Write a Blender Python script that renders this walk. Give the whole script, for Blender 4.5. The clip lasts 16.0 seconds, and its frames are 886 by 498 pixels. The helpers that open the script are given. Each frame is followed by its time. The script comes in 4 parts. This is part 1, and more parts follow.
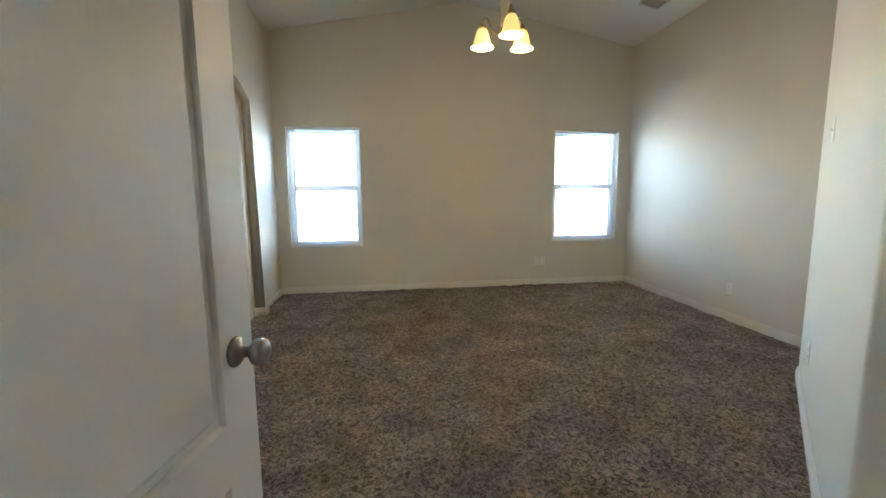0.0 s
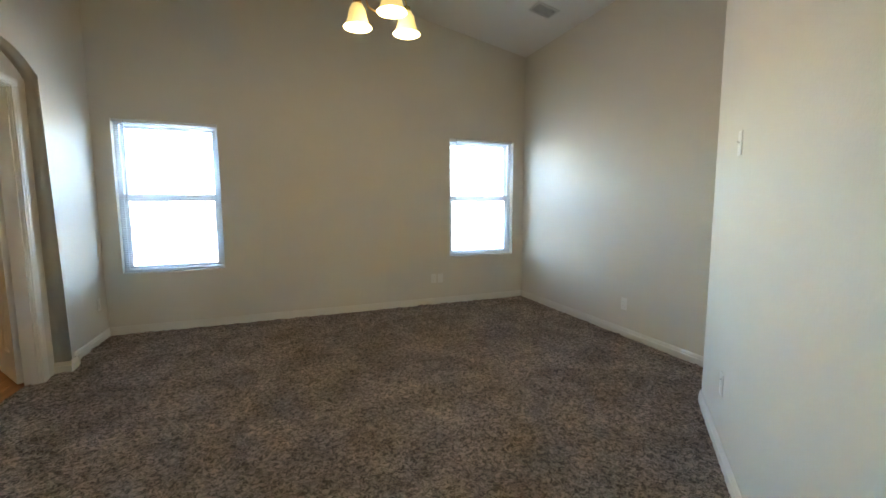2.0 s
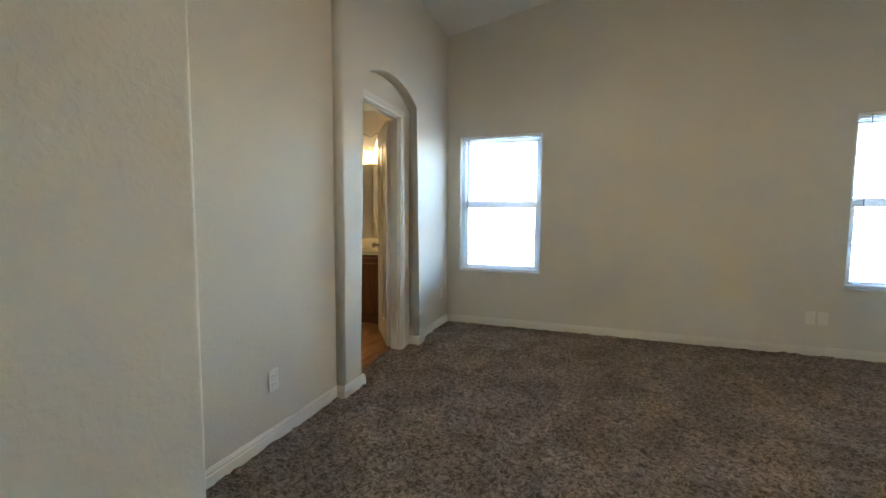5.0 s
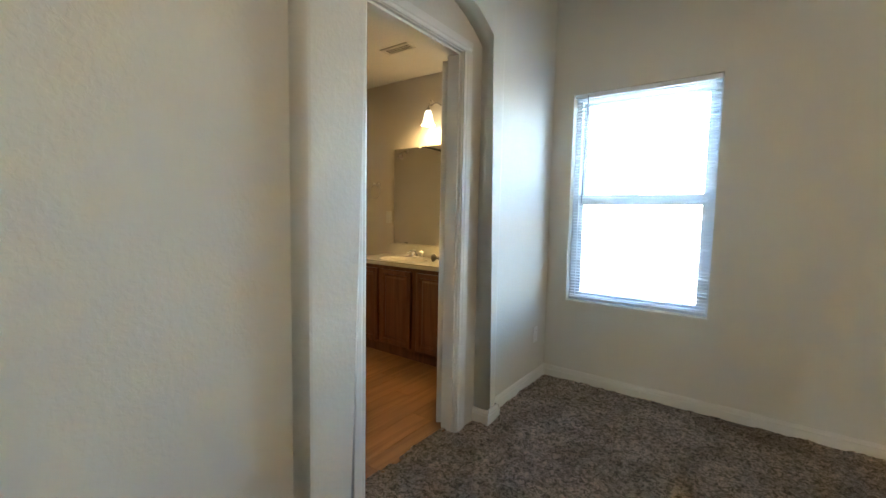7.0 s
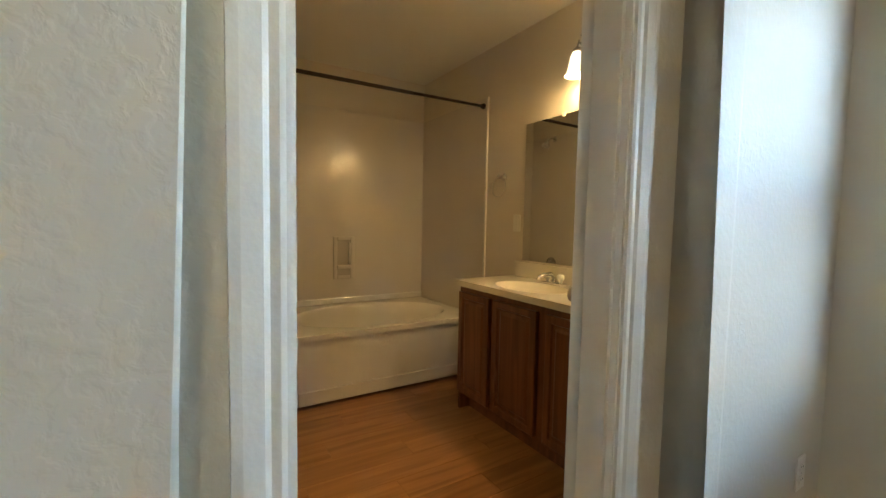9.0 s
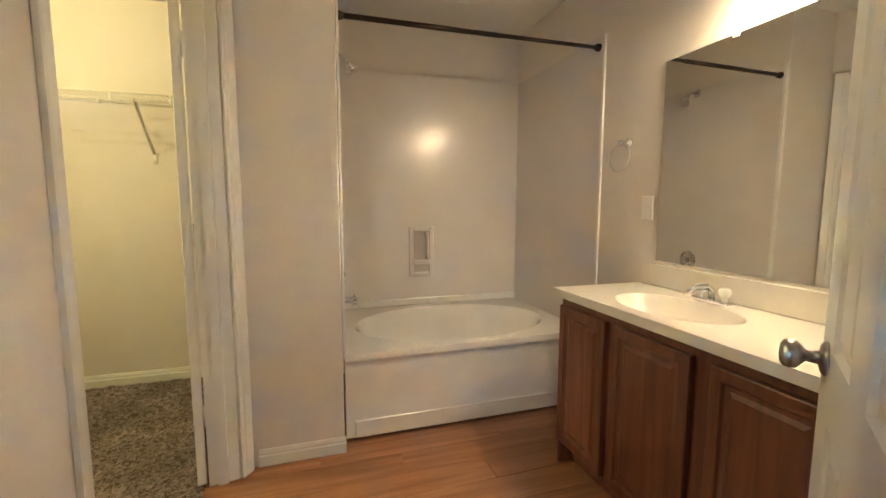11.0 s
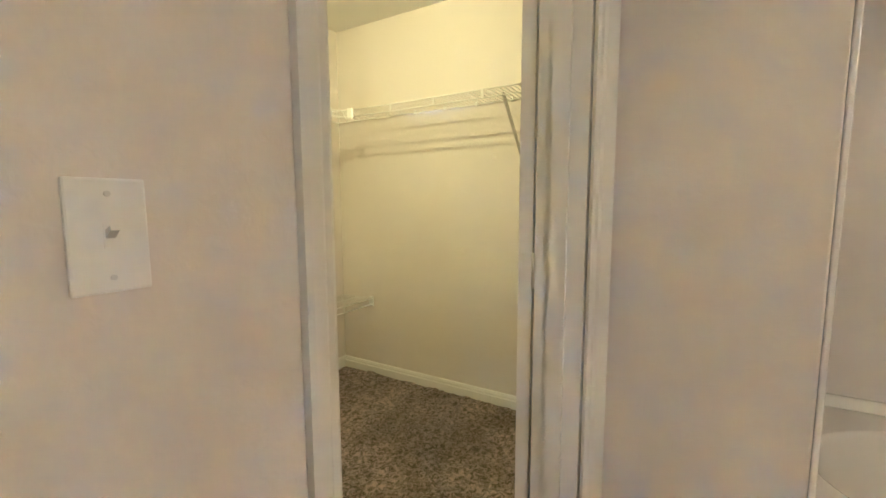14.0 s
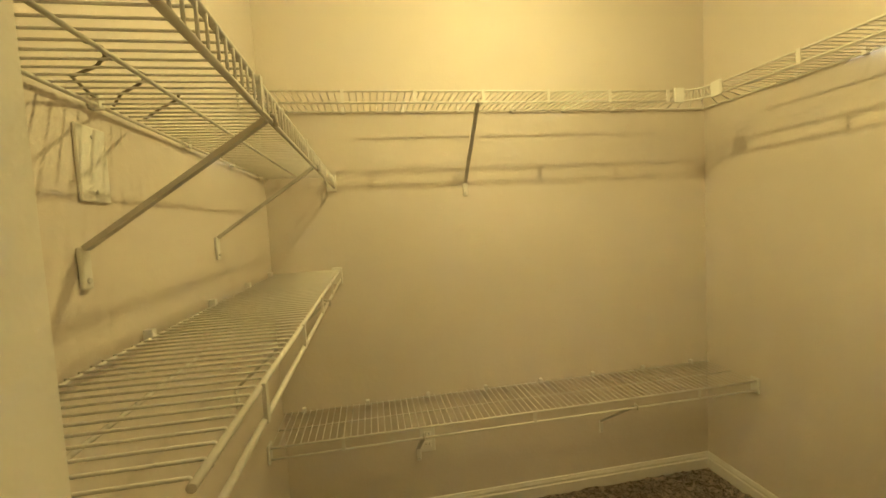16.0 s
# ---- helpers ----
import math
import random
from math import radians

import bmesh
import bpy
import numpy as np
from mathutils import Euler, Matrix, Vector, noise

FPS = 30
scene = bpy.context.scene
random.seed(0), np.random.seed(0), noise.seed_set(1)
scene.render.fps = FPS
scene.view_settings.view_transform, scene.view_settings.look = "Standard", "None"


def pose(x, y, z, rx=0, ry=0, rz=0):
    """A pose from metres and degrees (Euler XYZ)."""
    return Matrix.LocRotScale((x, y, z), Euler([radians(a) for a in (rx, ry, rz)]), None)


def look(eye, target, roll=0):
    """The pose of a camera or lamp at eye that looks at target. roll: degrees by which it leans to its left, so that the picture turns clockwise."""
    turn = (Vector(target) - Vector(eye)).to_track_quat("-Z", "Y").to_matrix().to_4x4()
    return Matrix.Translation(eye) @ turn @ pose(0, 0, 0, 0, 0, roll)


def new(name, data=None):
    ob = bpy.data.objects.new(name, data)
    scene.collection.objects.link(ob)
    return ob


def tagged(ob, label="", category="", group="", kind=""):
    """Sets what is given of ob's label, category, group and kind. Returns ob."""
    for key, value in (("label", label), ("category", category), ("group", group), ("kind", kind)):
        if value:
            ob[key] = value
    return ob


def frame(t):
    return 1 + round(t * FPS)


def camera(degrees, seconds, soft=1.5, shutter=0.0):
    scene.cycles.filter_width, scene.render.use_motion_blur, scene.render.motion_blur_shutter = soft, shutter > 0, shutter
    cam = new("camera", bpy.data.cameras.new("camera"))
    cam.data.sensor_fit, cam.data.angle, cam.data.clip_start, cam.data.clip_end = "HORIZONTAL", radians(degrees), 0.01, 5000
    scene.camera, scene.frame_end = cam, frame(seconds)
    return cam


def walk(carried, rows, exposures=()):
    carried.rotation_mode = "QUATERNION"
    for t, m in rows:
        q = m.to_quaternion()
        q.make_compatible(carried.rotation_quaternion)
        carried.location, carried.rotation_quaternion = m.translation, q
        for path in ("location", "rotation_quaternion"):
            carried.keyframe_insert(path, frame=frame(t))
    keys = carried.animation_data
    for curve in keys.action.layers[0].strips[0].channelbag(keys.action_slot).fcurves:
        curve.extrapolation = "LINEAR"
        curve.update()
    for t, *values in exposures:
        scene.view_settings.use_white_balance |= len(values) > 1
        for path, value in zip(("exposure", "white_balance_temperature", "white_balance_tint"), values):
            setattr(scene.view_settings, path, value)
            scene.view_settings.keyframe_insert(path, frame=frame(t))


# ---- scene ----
cam = camera(93.9, 16.0)
PATH = [
    (0, (0.102, 0.667, 1.239), (0.368, 2.633, 0.982), -0.5),
    (0.5, (0.084, 0.876, 1.279), (0.745, 2.741, 0.987), -0.6),
    (1, (0.098, 1.001, 1.28), (1.026, 2.748, 0.987), -0.5),
    (1.5, (0.21, 1.074, 1.256), (1.13, 2.83, 0.99), -0.8),
    (2, (0.346, 1.215, 1.269), (1.075, 3.065, 1.055), -0.2),
    (2.5, (0.513, 1.25, 1.274), (0.875, 3.209, 1.098), -0.1),
    (3, (0.422, 1.249, 1.26), (0.441, 3.243, 1.115), 0.1),
    (3.5, (0.412, 1.222, 1.257), (0.109, 3.194, 1.117), 0.2),
    (4, (0.387, 1.238, 1.236), (-0.104, 3.172, 1.097), 0.1),
    (6.5, (0.095, 2.718, 1.183), (-0.9, 4.444, 1.012), 1.0),
    (7, (-0.042, 3.081, 1.217), (-1.22, 4.688, 1.052), 1.1),
    (7.5, (-0.204, 3.396, 1.237), (-1.536, 4.876, 1.055), 1.1),
    (8, (-0.38, 3.712, 1.227), (-1.872, 5.034, 1.064), 1.4),
    (8.5, (-0.566, 3.967, 1.196), (-2.183, 5.135, 1.058), 1.8),
    (9, (-0.74, 4.139, 1.177), (-2.438, 5.188, 1.049), 1.1),
    (11.5, (-1.363, 4.572, 1.206), (-3.319, 4.929, 0.986), 0.0),
    (12, (-1.419, 4.605, 1.223), (-3.406, 4.644, 1.004), -0.2),
    (12.5, (-1.507, 4.613, 1.223), (-3.482, 4.394, 0.994), -0.2),
    (13, (-1.668, 4.562, 1.221), (-3.605, 4.113, 1.001), -0.0),
    (13.5, (-1.873, 4.486, 1.232), (-3.714, 3.741, 1.0), 0.0),
    (14, (-2.155, 4.397, 1.238), (-3.868, 3.387, 1.025), -0.2),
    (14.5, (-2.451, 4.264, 1.232), (-3.944, 2.943, 1.065), -2.1),
    (15, (-2.624, 4.118, 1.262), (-3.764, 2.48, 1.118), -2.6),
    (15.5, (-2.746, 4.033, 1.313), (-3.407, 2.147, 1.198), -2.8),
    (16, (-2.786, 3.99, 1.346), (-3.126, 2.023, 1.214), -3.1),
]
EXPOSURES = [(0, 6.1, 6150, 7), (1.2, 6.05, 6150, 7), (3.0, 5.85, 6000, 7), (4.2, 5.85, 5900, 7), (6.5, 6.03, 5850, 7), (7.2, 6.03, 5850, 7), (8.0, 5.88, 5850, 7), (9.2, 5.85, 6400, 8), (11.3, 6.98, 4480, 14), (13.2, 7.05, 4300, 14), (14.0, 6.85, 4300, 13), (14.6, 6.62, 4650, 11), (15.1, 6.3, 5400, 9), (16, 6.29, 5300, 8)]
walk(cam, [(t, look(eye, target, roll)) for t, eye, target, roll in PATH], EXPOSURES)

# ---- world and sun ----
SUN_EL, SUN_AZ = 48.0, 200.0
world = bpy.data.worlds.new("sky")
scene.world = world
world.use_nodes = True
wn = world.node_tree.nodes
sky = wn.new("ShaderNodeTexSky")
sky.sky_type = "NISHITA"
sky.sun_disc = False
sky.sun_elevation = radians(SUN_EL)
sky.sun_rotation = radians(SUN_AZ)
world.node_tree.links.new(sky.outputs[0], wn["Background"].inputs[0])
wn["Background"].inputs[1].default_value = 0.15
sun = new("sun", bpy.data.lights.new("sun", "SUN"))
sun.data.energy, sun.data.angle, sun.data.color = 2.0, radians(0.5), (1.0, 0.95, 0.88)
az = radians(SUN_AZ)
sun_dir = Vector((math.sin(az) * math.cos(radians(SUN_EL)), math.cos(az) * math.cos(radians(SUN_EL)), math.sin(radians(SUN_EL))))
sun.matrix_world = look(sun_dir * 30, (0, 0, 0))


def bulb(name, place, watts, colour, radius):
    lamp = new(name, bpy.data.lights.new(name, "POINT"))
    lamp.data.energy, lamp.data.color, lamp.data.shadow_soft_size = watts, colour, radius
    lamp.location = place
    return lamp


# ---- materials ----
def material(name, colour, rough=0.6, metal=0.0, second=None, scale=8.0, mix=0.5, bump=0.0, bump_scale=200.0, spec=0.5, kind="noise", stretch=(1, 1, 1), glow=None, coat=0.0):
    m = bpy.data.materials.new(name)
    m.use_nodes = True
    n, l = m.node_tree.nodes, m.node_tree.links
    b = n["Principled BSDF"]
    b.inputs["Roughness"].default_value = rough
    b.inputs["Metallic"].default_value = metal
    b.inputs["Specular IOR Level"].default_value = spec
    b.inputs["Coat Weight"].default_value = coat
    b.inputs["Base Color"].default_value = (*colour, 1)
    geo = n.new("ShaderNodeTexCoord")
    mp = n.new("ShaderNodeMapping")
    mp.inputs["Scale"].default_value = stretch
    l.new(geo.outputs["Object"], mp.inputs[0])
    if second:
        big = n.new("ShaderNodeTexNoise")
        big.inputs["Scale"].default_value, big.inputs["Detail"].default_value = scale, 6
        l.new(mp.outputs[0], big.inputs["Vector"])
        ramp = n.new("ShaderNodeValToRGB")
        ramp.color_ramp.elements[0].position, ramp.color_ramp.elements[1].position = 0.5 - mix / 2, 0.5 + mix / 2
        ramp.color_ramp.elements[0].color, ramp.color_ramp.elements[1].color = (*colour, 1), (*second, 1)
        l.new(big.outputs[0], ramp.inputs[0])
        l.new(ramp.outputs[0], b.inputs["Base Color"])
    if bump:
        fine = n.new("ShaderNodeTexNoise" if kind == "noise" else "ShaderNodeTexVoronoi")
        fine.inputs["Scale"].default_value = bump_scale
        l.new(mp.outputs[0], fine.inputs["Vector"])
        bp = n.new("ShaderNodeBump")
        bp.inputs["Strength"].default_value, bp.inputs["Distance"].default_value = bump, 0.01
        l.new(fine.outputs[0], bp.inputs["Height"])
        l.new(bp.outputs[0], b.inputs["Normal"])
    if glow:
        b.inputs["Emission Color"].default_value = (*glow[0], 1)
        b.inputs["Emission Strength"].default_value = glow[1]
    return m


def knockdown(name, colour, second, depth=0.22):
    """Painted drywall with trowelled splatter texture."""
    m = material(name, colour, 0.62, second=second, scale=1.3, mix=0.6, spec=0.3)
    n, l = m.node_tree.nodes, m.node_tree.links
    co = n.new("ShaderNodeTexCoord")
    a = n.new("ShaderNodeTexNoise")
    a.inputs["Scale"].default_value, a.inputs["Detail"].default_value, a.inputs["Distortion"].default_value = 52, 3, 0.35
    ra = n.new("ShaderNodeValToRGB")
    ra.color_ramp.elements[0].position, ra.color_ramp.elements[1].position = 0.45, 0.60
    c = n.new("ShaderNodeTexNoise")
    c.inputs["Scale"].default_value, c.inputs["Detail"].default_value = 260, 2
    add = n.new("ShaderNodeMath")
    add.operation = "MULTIPLY_ADD"
    add.inputs[1].default_value = 0.08
    for t in (a, c):
        l.new(co.outputs["Object"], t.inputs["Vector"])
    l.new(a.outputs[0], ra.inputs[0])
    l.new(c.outputs[0], add.inputs[0])
    l.new(ra.outputs[0], add.inputs[2])
    bp = n.new("ShaderNodeBump")
    bp.inputs["Strength"].default_value, bp.inputs["Distance"].default_value = depth, 0.003
    l.new(add.outputs[0], bp.inputs["Height"])
    l.new(bp.outputs[0], n["Principled BSDF"].inputs["Normal"])
    return m


def carpet_material():
    m = material("carpet_pile", (0.095, 0.082, 0.075), 0.95, spec=0.1)
    n, l = m.node_tree.nodes, m.node_tree.links
    b = n["Principled BSDF"]
    co = n.new("ShaderNodeTexCoord")
    tuft = n.new("ShaderNodeTexVoronoi")
    tuft.inputs["Scale"].default_value = 150
    wisp = n.new("ShaderNodeTexNoise")
    wisp.inputs["Scale"].default_value, wisp.inputs["Detail"].default_value, wisp.inputs["Roughness"].default_value, wisp.inputs["Distortion"].default_value = 42, 5, 0.7, 1.0
    tread = n.new("ShaderNodeTexNoise")
    tread.inputs["Scale"].default_value, tread.inputs["Detail"].default_value, tread.inputs["Distortion"].default_value = 3.2, 4, 0.8
    for t in (tuft, wisp, tread):
        l.new(co.outputs["Object"], t.inputs["Vector"])
    ramp = n.new("ShaderNodeValToRGB")
    ramp.color_ramp.elements[0].position, ramp.color_ramp.elements[1].position = 0.40, 0.60
    ramp.color_ramp.elements[0].color, ramp.color_ramp.elements[1].color = (0.145, 0.113, 0.09, 1), (0.62, 0.49, 0.39, 1)
    l.new(wisp.outputs[0], ramp.inputs[0])
    mixer = n.new("ShaderNodeMix")
    mixer.data_type, mixer.blend_type = "RGBA", "MULTIPLY"
    mixer.inputs["Factor"].default_value = 0.85
    r2 = n.new("ShaderNodeValToRGB")
    r2.color_ramp.elements[0].position, r2.color_ramp.elements[1].position = 0.38, 0.66
    r2.color_ramp.elements[0].color, r2.color_ramp.elements[1].color = (0.82, 0.81, 0.80, 1), (1.38, 1.38, 1.38, 1)
    l.new(tread.outputs[0], r2.inputs[0])
    l.new(ramp.outputs[0], mixer.inputs["A"])
    l.new(r2.outputs[0], mixer.inputs["B"])
    l.new(mixer.outputs["Result"], b.inputs["Base Color"])
    add = n.new("ShaderNodeMath")
    add.operation = "ADD"
    l.new(tuft.outputs[0], add.inputs[0])
    l.new(wisp.outputs[0], add.inputs[1])
    bp = n.new("ShaderNodeBump")
    bp.inputs["Strength"].default_value, bp.inputs["Distance"].default_value = 1.0, 0.03
    l.new(add.outputs[0], bp.inputs["Height"])
    l.new(bp.outputs[0], b.inputs["Normal"])
    b.inputs["Sheen Weight"].default_value = 0.08
    b.inputs["Sheen Roughness"].default_value = 0.6
    return m


def wood_material(name, dark, light, axis, rough, grain=1.0, vary=0.0):
    """Streaked wood grain running along axis (0 x, 1 y, 2 z)."""
    m = material(name, dark, rough)
    n, l = m.node_tree.nodes, m.node_tree.links
    b = n["Principled BSDF"]
    co = n.new("ShaderNodeTexCoord")
    mp = n.new("ShaderNodeMapping")
    sc = [26.0 * grain] * 3
    sc[axis] = 1.6 * grain
    mp.inputs["Scale"].default_value = sc
    info = n.new("ShaderNodeObjectInfo")
    shift = n.new("ShaderNodeVectorMath")
    shift.operation = "MULTIPLY_ADD"
    shift.inputs[1].default_value = (31, 17, 23)
    l.new(info.outputs["Random"], shift.inputs[0])
    l.new(co.outputs["Object"], shift.inputs[2])
    l.new(shift.outputs[0], mp.inputs[0])
    g = n.new("ShaderNodeTexNoise")
    g.inputs["Scale"].default_value, g.inputs["Detail"].default_value, g.inputs["Distortion"].default_value = 1.0, 8, 0.7
    l.new(mp.outputs[0], g.inputs["Vector"])
    ramp = n.new("ShaderNodeValToRGB")
    ramp.color_ramp.elements[0].position, ramp.color_ramp.elements[1].position = 0.33, 0.68
    ramp.color_ramp.elements[0].color, ramp.color_ramp.elements[1].color = (*dark, 1), (*light, 1)
    l.new(g.outputs[0], ramp.inputs[0])
    hsv = n.new("ShaderNodeHueSaturation")
    ma = n.new("ShaderNodeMath")
    ma.operation = "MULTIPLY_ADD"
    ma.inputs[1].default_value, ma.inputs[2].default_value = vary, 1.0 - vary / 2
    l.new(info.outputs["Random"], ma.inputs[0])
    l.new(ma.outputs[0], hsv.inputs["Value"])
    l.new(ramp.outputs[0], hsv.inputs["Color"])
    l.new(hsv.outputs[0], b.inputs["Base Color"])
    bp = n.new("ShaderNodeBump")
    bp.inputs["Strength"].default_value, bp.inputs["Distance"].default_value = 0.15, 0.002
    l.new(g.outputs[0], bp.inputs["Height"])
    l.new(bp.outputs[0], b.inputs["Normal"])
    return m


def glass_material():
    m = bpy.data.materials.new("window_glass")
    m.use_nodes = True
    n, l = m.node_tree.nodes, m.node_tree.links
    n.remove(n["Principled BSDF"])
    clear, gloss, mix = n.new("ShaderNodeBsdfTransparent"), n.new("ShaderNodeBsdfGlossy"), n.new("ShaderNodeMixShader")
    clear.inputs[0].default_value = (0.93, 0.96, 0.96, 1)
    gloss.inputs["Roughness"].default_value = 0.02
    fr = n.new("ShaderNodeFresnel")
    fr.inputs[0].default_value = 1.35
    l.new(fr.outputs[0], mix.inputs[0])
    l.new(clear.outputs[0], mix.inputs[1])
    l.new(gloss.outputs[0], mix.inputs[2])
    l.new(mix.outputs[0], n["Material Output"].inputs[0])
    return m


def screen_material():
    m = bpy.data.materials.new("insect_screen")
    m.use_nodes = True
    n, l = m.node_tree.nodes, m.node_tree.links
    mix, clear = n.new("ShaderNodeMixShader"), n.new("ShaderNodeBsdfTransparent")
    n["Principled BSDF"].inputs["Base Color"].default_value = (0.06, 0.065, 0.07, 1)
    n["Principled BSDF"].inputs["Roughness"].default_value = 0.7
    mix.inputs[0].default_value = 0.2
    l.new(clear.outputs[0], mix.inputs[1])
    l.new(n["Principled BSDF"].outputs[0], mix.inputs[2])
    l.new(mix.outputs[0], n["Material Output"].inputs[0])
    return m


SCREEN = screen_material()
PAINT = knockdown("wall_paint", (0.64, 0.605, 0.52), (0.67, 0.635, 0.55), 0.14)
BATH_PAINT = knockdown("bath_wall_paint", (0.66, 0.60, 0.52), (0.69, 0.63, 0.55), 0.07)
CLOSET_PAINT = BATH_PAINT
CEIL = knockdown("ceiling_paint", (0.72, 0.70, 0.66), (0.75, 0.73, 0.69))
TRIM = material("trim_paint", (0.74, 0.71, 0.64), 0.38, second=(0.70, 0.67, 0.60), scale=5, mix=0.7, bump=0.06, bump_scale=90)
DOOR = material("door_paint", (0.76, 0.73, 0.68), 0.42, second=(0.72, 0.69, 0.63), scale=3, mix=0.7, bump=0.05, bump_scale=120, stretch=(1, 1, 0.1))
CARPET = carpet_material()
VINYL = material("white_vinyl", (0.80, 0.82, 0.83), 0.35, second=(0.76, 0.78, 0.79), scale=6)
SLAT = material("blind_slat", (0.82, 0.83, 0.84), 0.4)
GLASS = glass_material()
PLASTIC = material("white_plastic", (0.78, 0.76, 0.70), 0.35, second=(0.74, 0.72, 0.66), scale=30)
DARK = material("dark_slot", (0.02, 0.02, 0.02), 0.7)
NICKEL = material("satin_nickel", (0.33, 0.30, 0.265), 0.28, 1.0, second=(0.36, 0.33, 0.29), scale=60)
CHROME = material("chrome", (0.75, 0.75, 0.76), 0.08, 1.0)
BRASS = material("polished_brass", (0.62, 0.47, 0.22), 0.2, 1.0)
BRONZE = material("dark_bronze_rod", (0.045, 0.03, 0.025), 0.35, 0.8)
MIRROR = material("mirror_silver", (0.86, 0.88, 0.86), 0.01, 1.0)
FIBRE = material("tub_acrylic", (0.78, 0.75, 0.70), 0.16, second=(0.74, 0.71, 0.66), scale=3, coat=0.3)
SURROUND = material("surround_acrylic", (0.70, 0.65, 0.60), 0.24, second=(0.67, 0.62, 0.57), scale=2.5, bump=0.03, bump_scale=14, coat=0.2)
MARBLE = material("cultured_marble", (0.72, 0.67, 0.585), 0.18, second=(0.69, 0.635, 0.545), scale=4, coat=0.3)
CABINET = wood_material("stained_oak", (0.095, 0.03, 0.011), (0.185, 0.064, 0.024), 2, 0.42)
PLANK = wood_material("vinyl_plank", (0.25, 0.105, 0.035), (0.42, 0.20, 0.08), 1, 0.36, 0.8, 0.22)
WIRE = material("white_wire_coating", (0.70, 0.67, 0.60), 0.4)
BRACE = material("painted_steel", (0.55, 0.52, 0.46), 0.4, second=(0.5, 0.47, 0.41), scale=30)
SHADE = material("frosted_glass_shade", (0.85, 0.68, 0.36), 0.5, glow=((1.0, 0.70, 0.22), 0.014))
HOT = material("lit_bulb", (1, 0.95, 0.85), 0.5, glow=((1.0, 0.88, 0.62), 0.25))
SHADE_BATH = material("white_glass_shade", (0.9, 0.85, 0.75), 0.5, glow=((1.0, 0.80, 0.46), 0.05))
GREY = material("vent_metal", (0.62, 0.60, 0.56), 0.45)
STUCCO = material("stucco", (0.62, 0.55, 0.45), 0.9, second=(0.56, 0.49, 0.40), scale=3, bump=0.4, bump_scale=60)
SHINGLE = material("roof_shingle", (0.36, 0.32, 0.28), 0.9, second=(0.42, 0.37, 0.33), scale=25)
FASCIA = material("fascia_paint", (0.22, 0.23, 0.27), 0.6)
GRAVEL = material("desert_gravel", (0.33, 0.28, 0.22), 0.95, second=(0.27, 0.23, 0.18), scale=30, bump=0.5, bump_scale=80)
ASPHALT = material("asphalt", (0.05, 0.05, 0.052), 0.9, second=(0.065, 0.064, 0.062), scale=40)
CONCRETE = material("kerb_concrete", (0.45, 0.43, 0.40), 0.85, second=(0.38, 0.36, 0.34), scale=9)


# ---- mesh helpers ----
def box(bm, x0, x1, y0, y1, z0, z1, bevel=0.0):
    g = bmesh.ops.create_cube(bm, size=1.0)["verts"]
    for v in g:
        v.co = Vector((x0 + (v.co.x + 0.5) * (x1 - x0), y0 + (v.co.y + 0.5) * (y1 - y0), z0 + (v.co.z + 0.5) * (z1 - z0)))
    if bevel:
        es = {e for v in g for e in v.link_edges}
        bmesh.ops.bevel(bm, geom=list(es), offset=bevel, segments=2, affect="EDGES", profile=0.5)
    return g


def tube(bm, points, r, seg=8):
    """A round bar along a line of points."""
    pts = [Vector(p) for p in points]
    rings, side = [], None
    for i, p in enumerate(pts):
        d = (pts[min(i + 1, len(pts) - 1)] - pts[max(i - 1, 0)]).normalized()
        if side is None:
            side = d.cross(Vector((0, 0, 1)) if abs(d.z) < 0.9 else Vector((1, 0, 0))).normalized()
        side = (side - d * side.dot(d)).normalized()
        up = d.cross(side)
        rings.append([bm.verts.new(p + r * (math.cos(2 * math.pi * k / seg) * side + math.sin(2 * math.pi * k / seg) * up)) for k in range(seg)])
    for a, b in zip(rings, rings[1:]):
        for k in range(seg):
            f = bm.faces.new((a[k], a[(k + 1) % seg], b[(k + 1) % seg], b[k]))
            f.smooth = True
    bm.faces.new(rings[0][::-1])
    bm.faces.new(rings[-1])


def lathe(bm, profile, at=(0, 0, 0), seg=28, axis="z", cap=True):
    """Turns (radius, height) pairs round an axis through at."""
    def put(r, h, a):
        c, s = r * math.cos(a), r * math.sin(a)
        q = {"z": (c, s, h), "y": (c, h, s), "x": (h, c, s)}[axis]
        return Vector(at) + Vector(q)
    rings = [[bm.verts.new(put(r, h, 2 * math.pi * k / seg)) for k in range(seg)] for r, h in profile]
    for a, b in zip(rings, rings[1:]):
        for k in range(seg):
            f = bm.faces.new((a[k], a[(k + 1) % seg], b[(k + 1) % seg], b[k]))
            f.smooth = True
    if cap:
        bm.faces.new(rings[0][::-1])
        bm.faces.new(rings[-1])
    return rings


def prism(bm, outline, a, b, axis="z"):
    """Extrudes a closed outline of (u, v) from a to b along an axis."""
    def put(u, v, h):
        return {"z": (u, v, h), "x": (h, u, v), "y": (u, h, v)}[axis]
    lo = [bm.verts.new(put(u, v, a)) for u, v in outline]
    hi = [bm.verts.new(put(u, v, b)) for u, v in outline]
    n = len(outline)
    for k in range(n):
        bm.faces.new((lo[k], lo[(k + 1) % n], hi[(k + 1) % n], hi[k]))
    bm.faces.new(lo[::-1])
    bm.faces.new(hi)


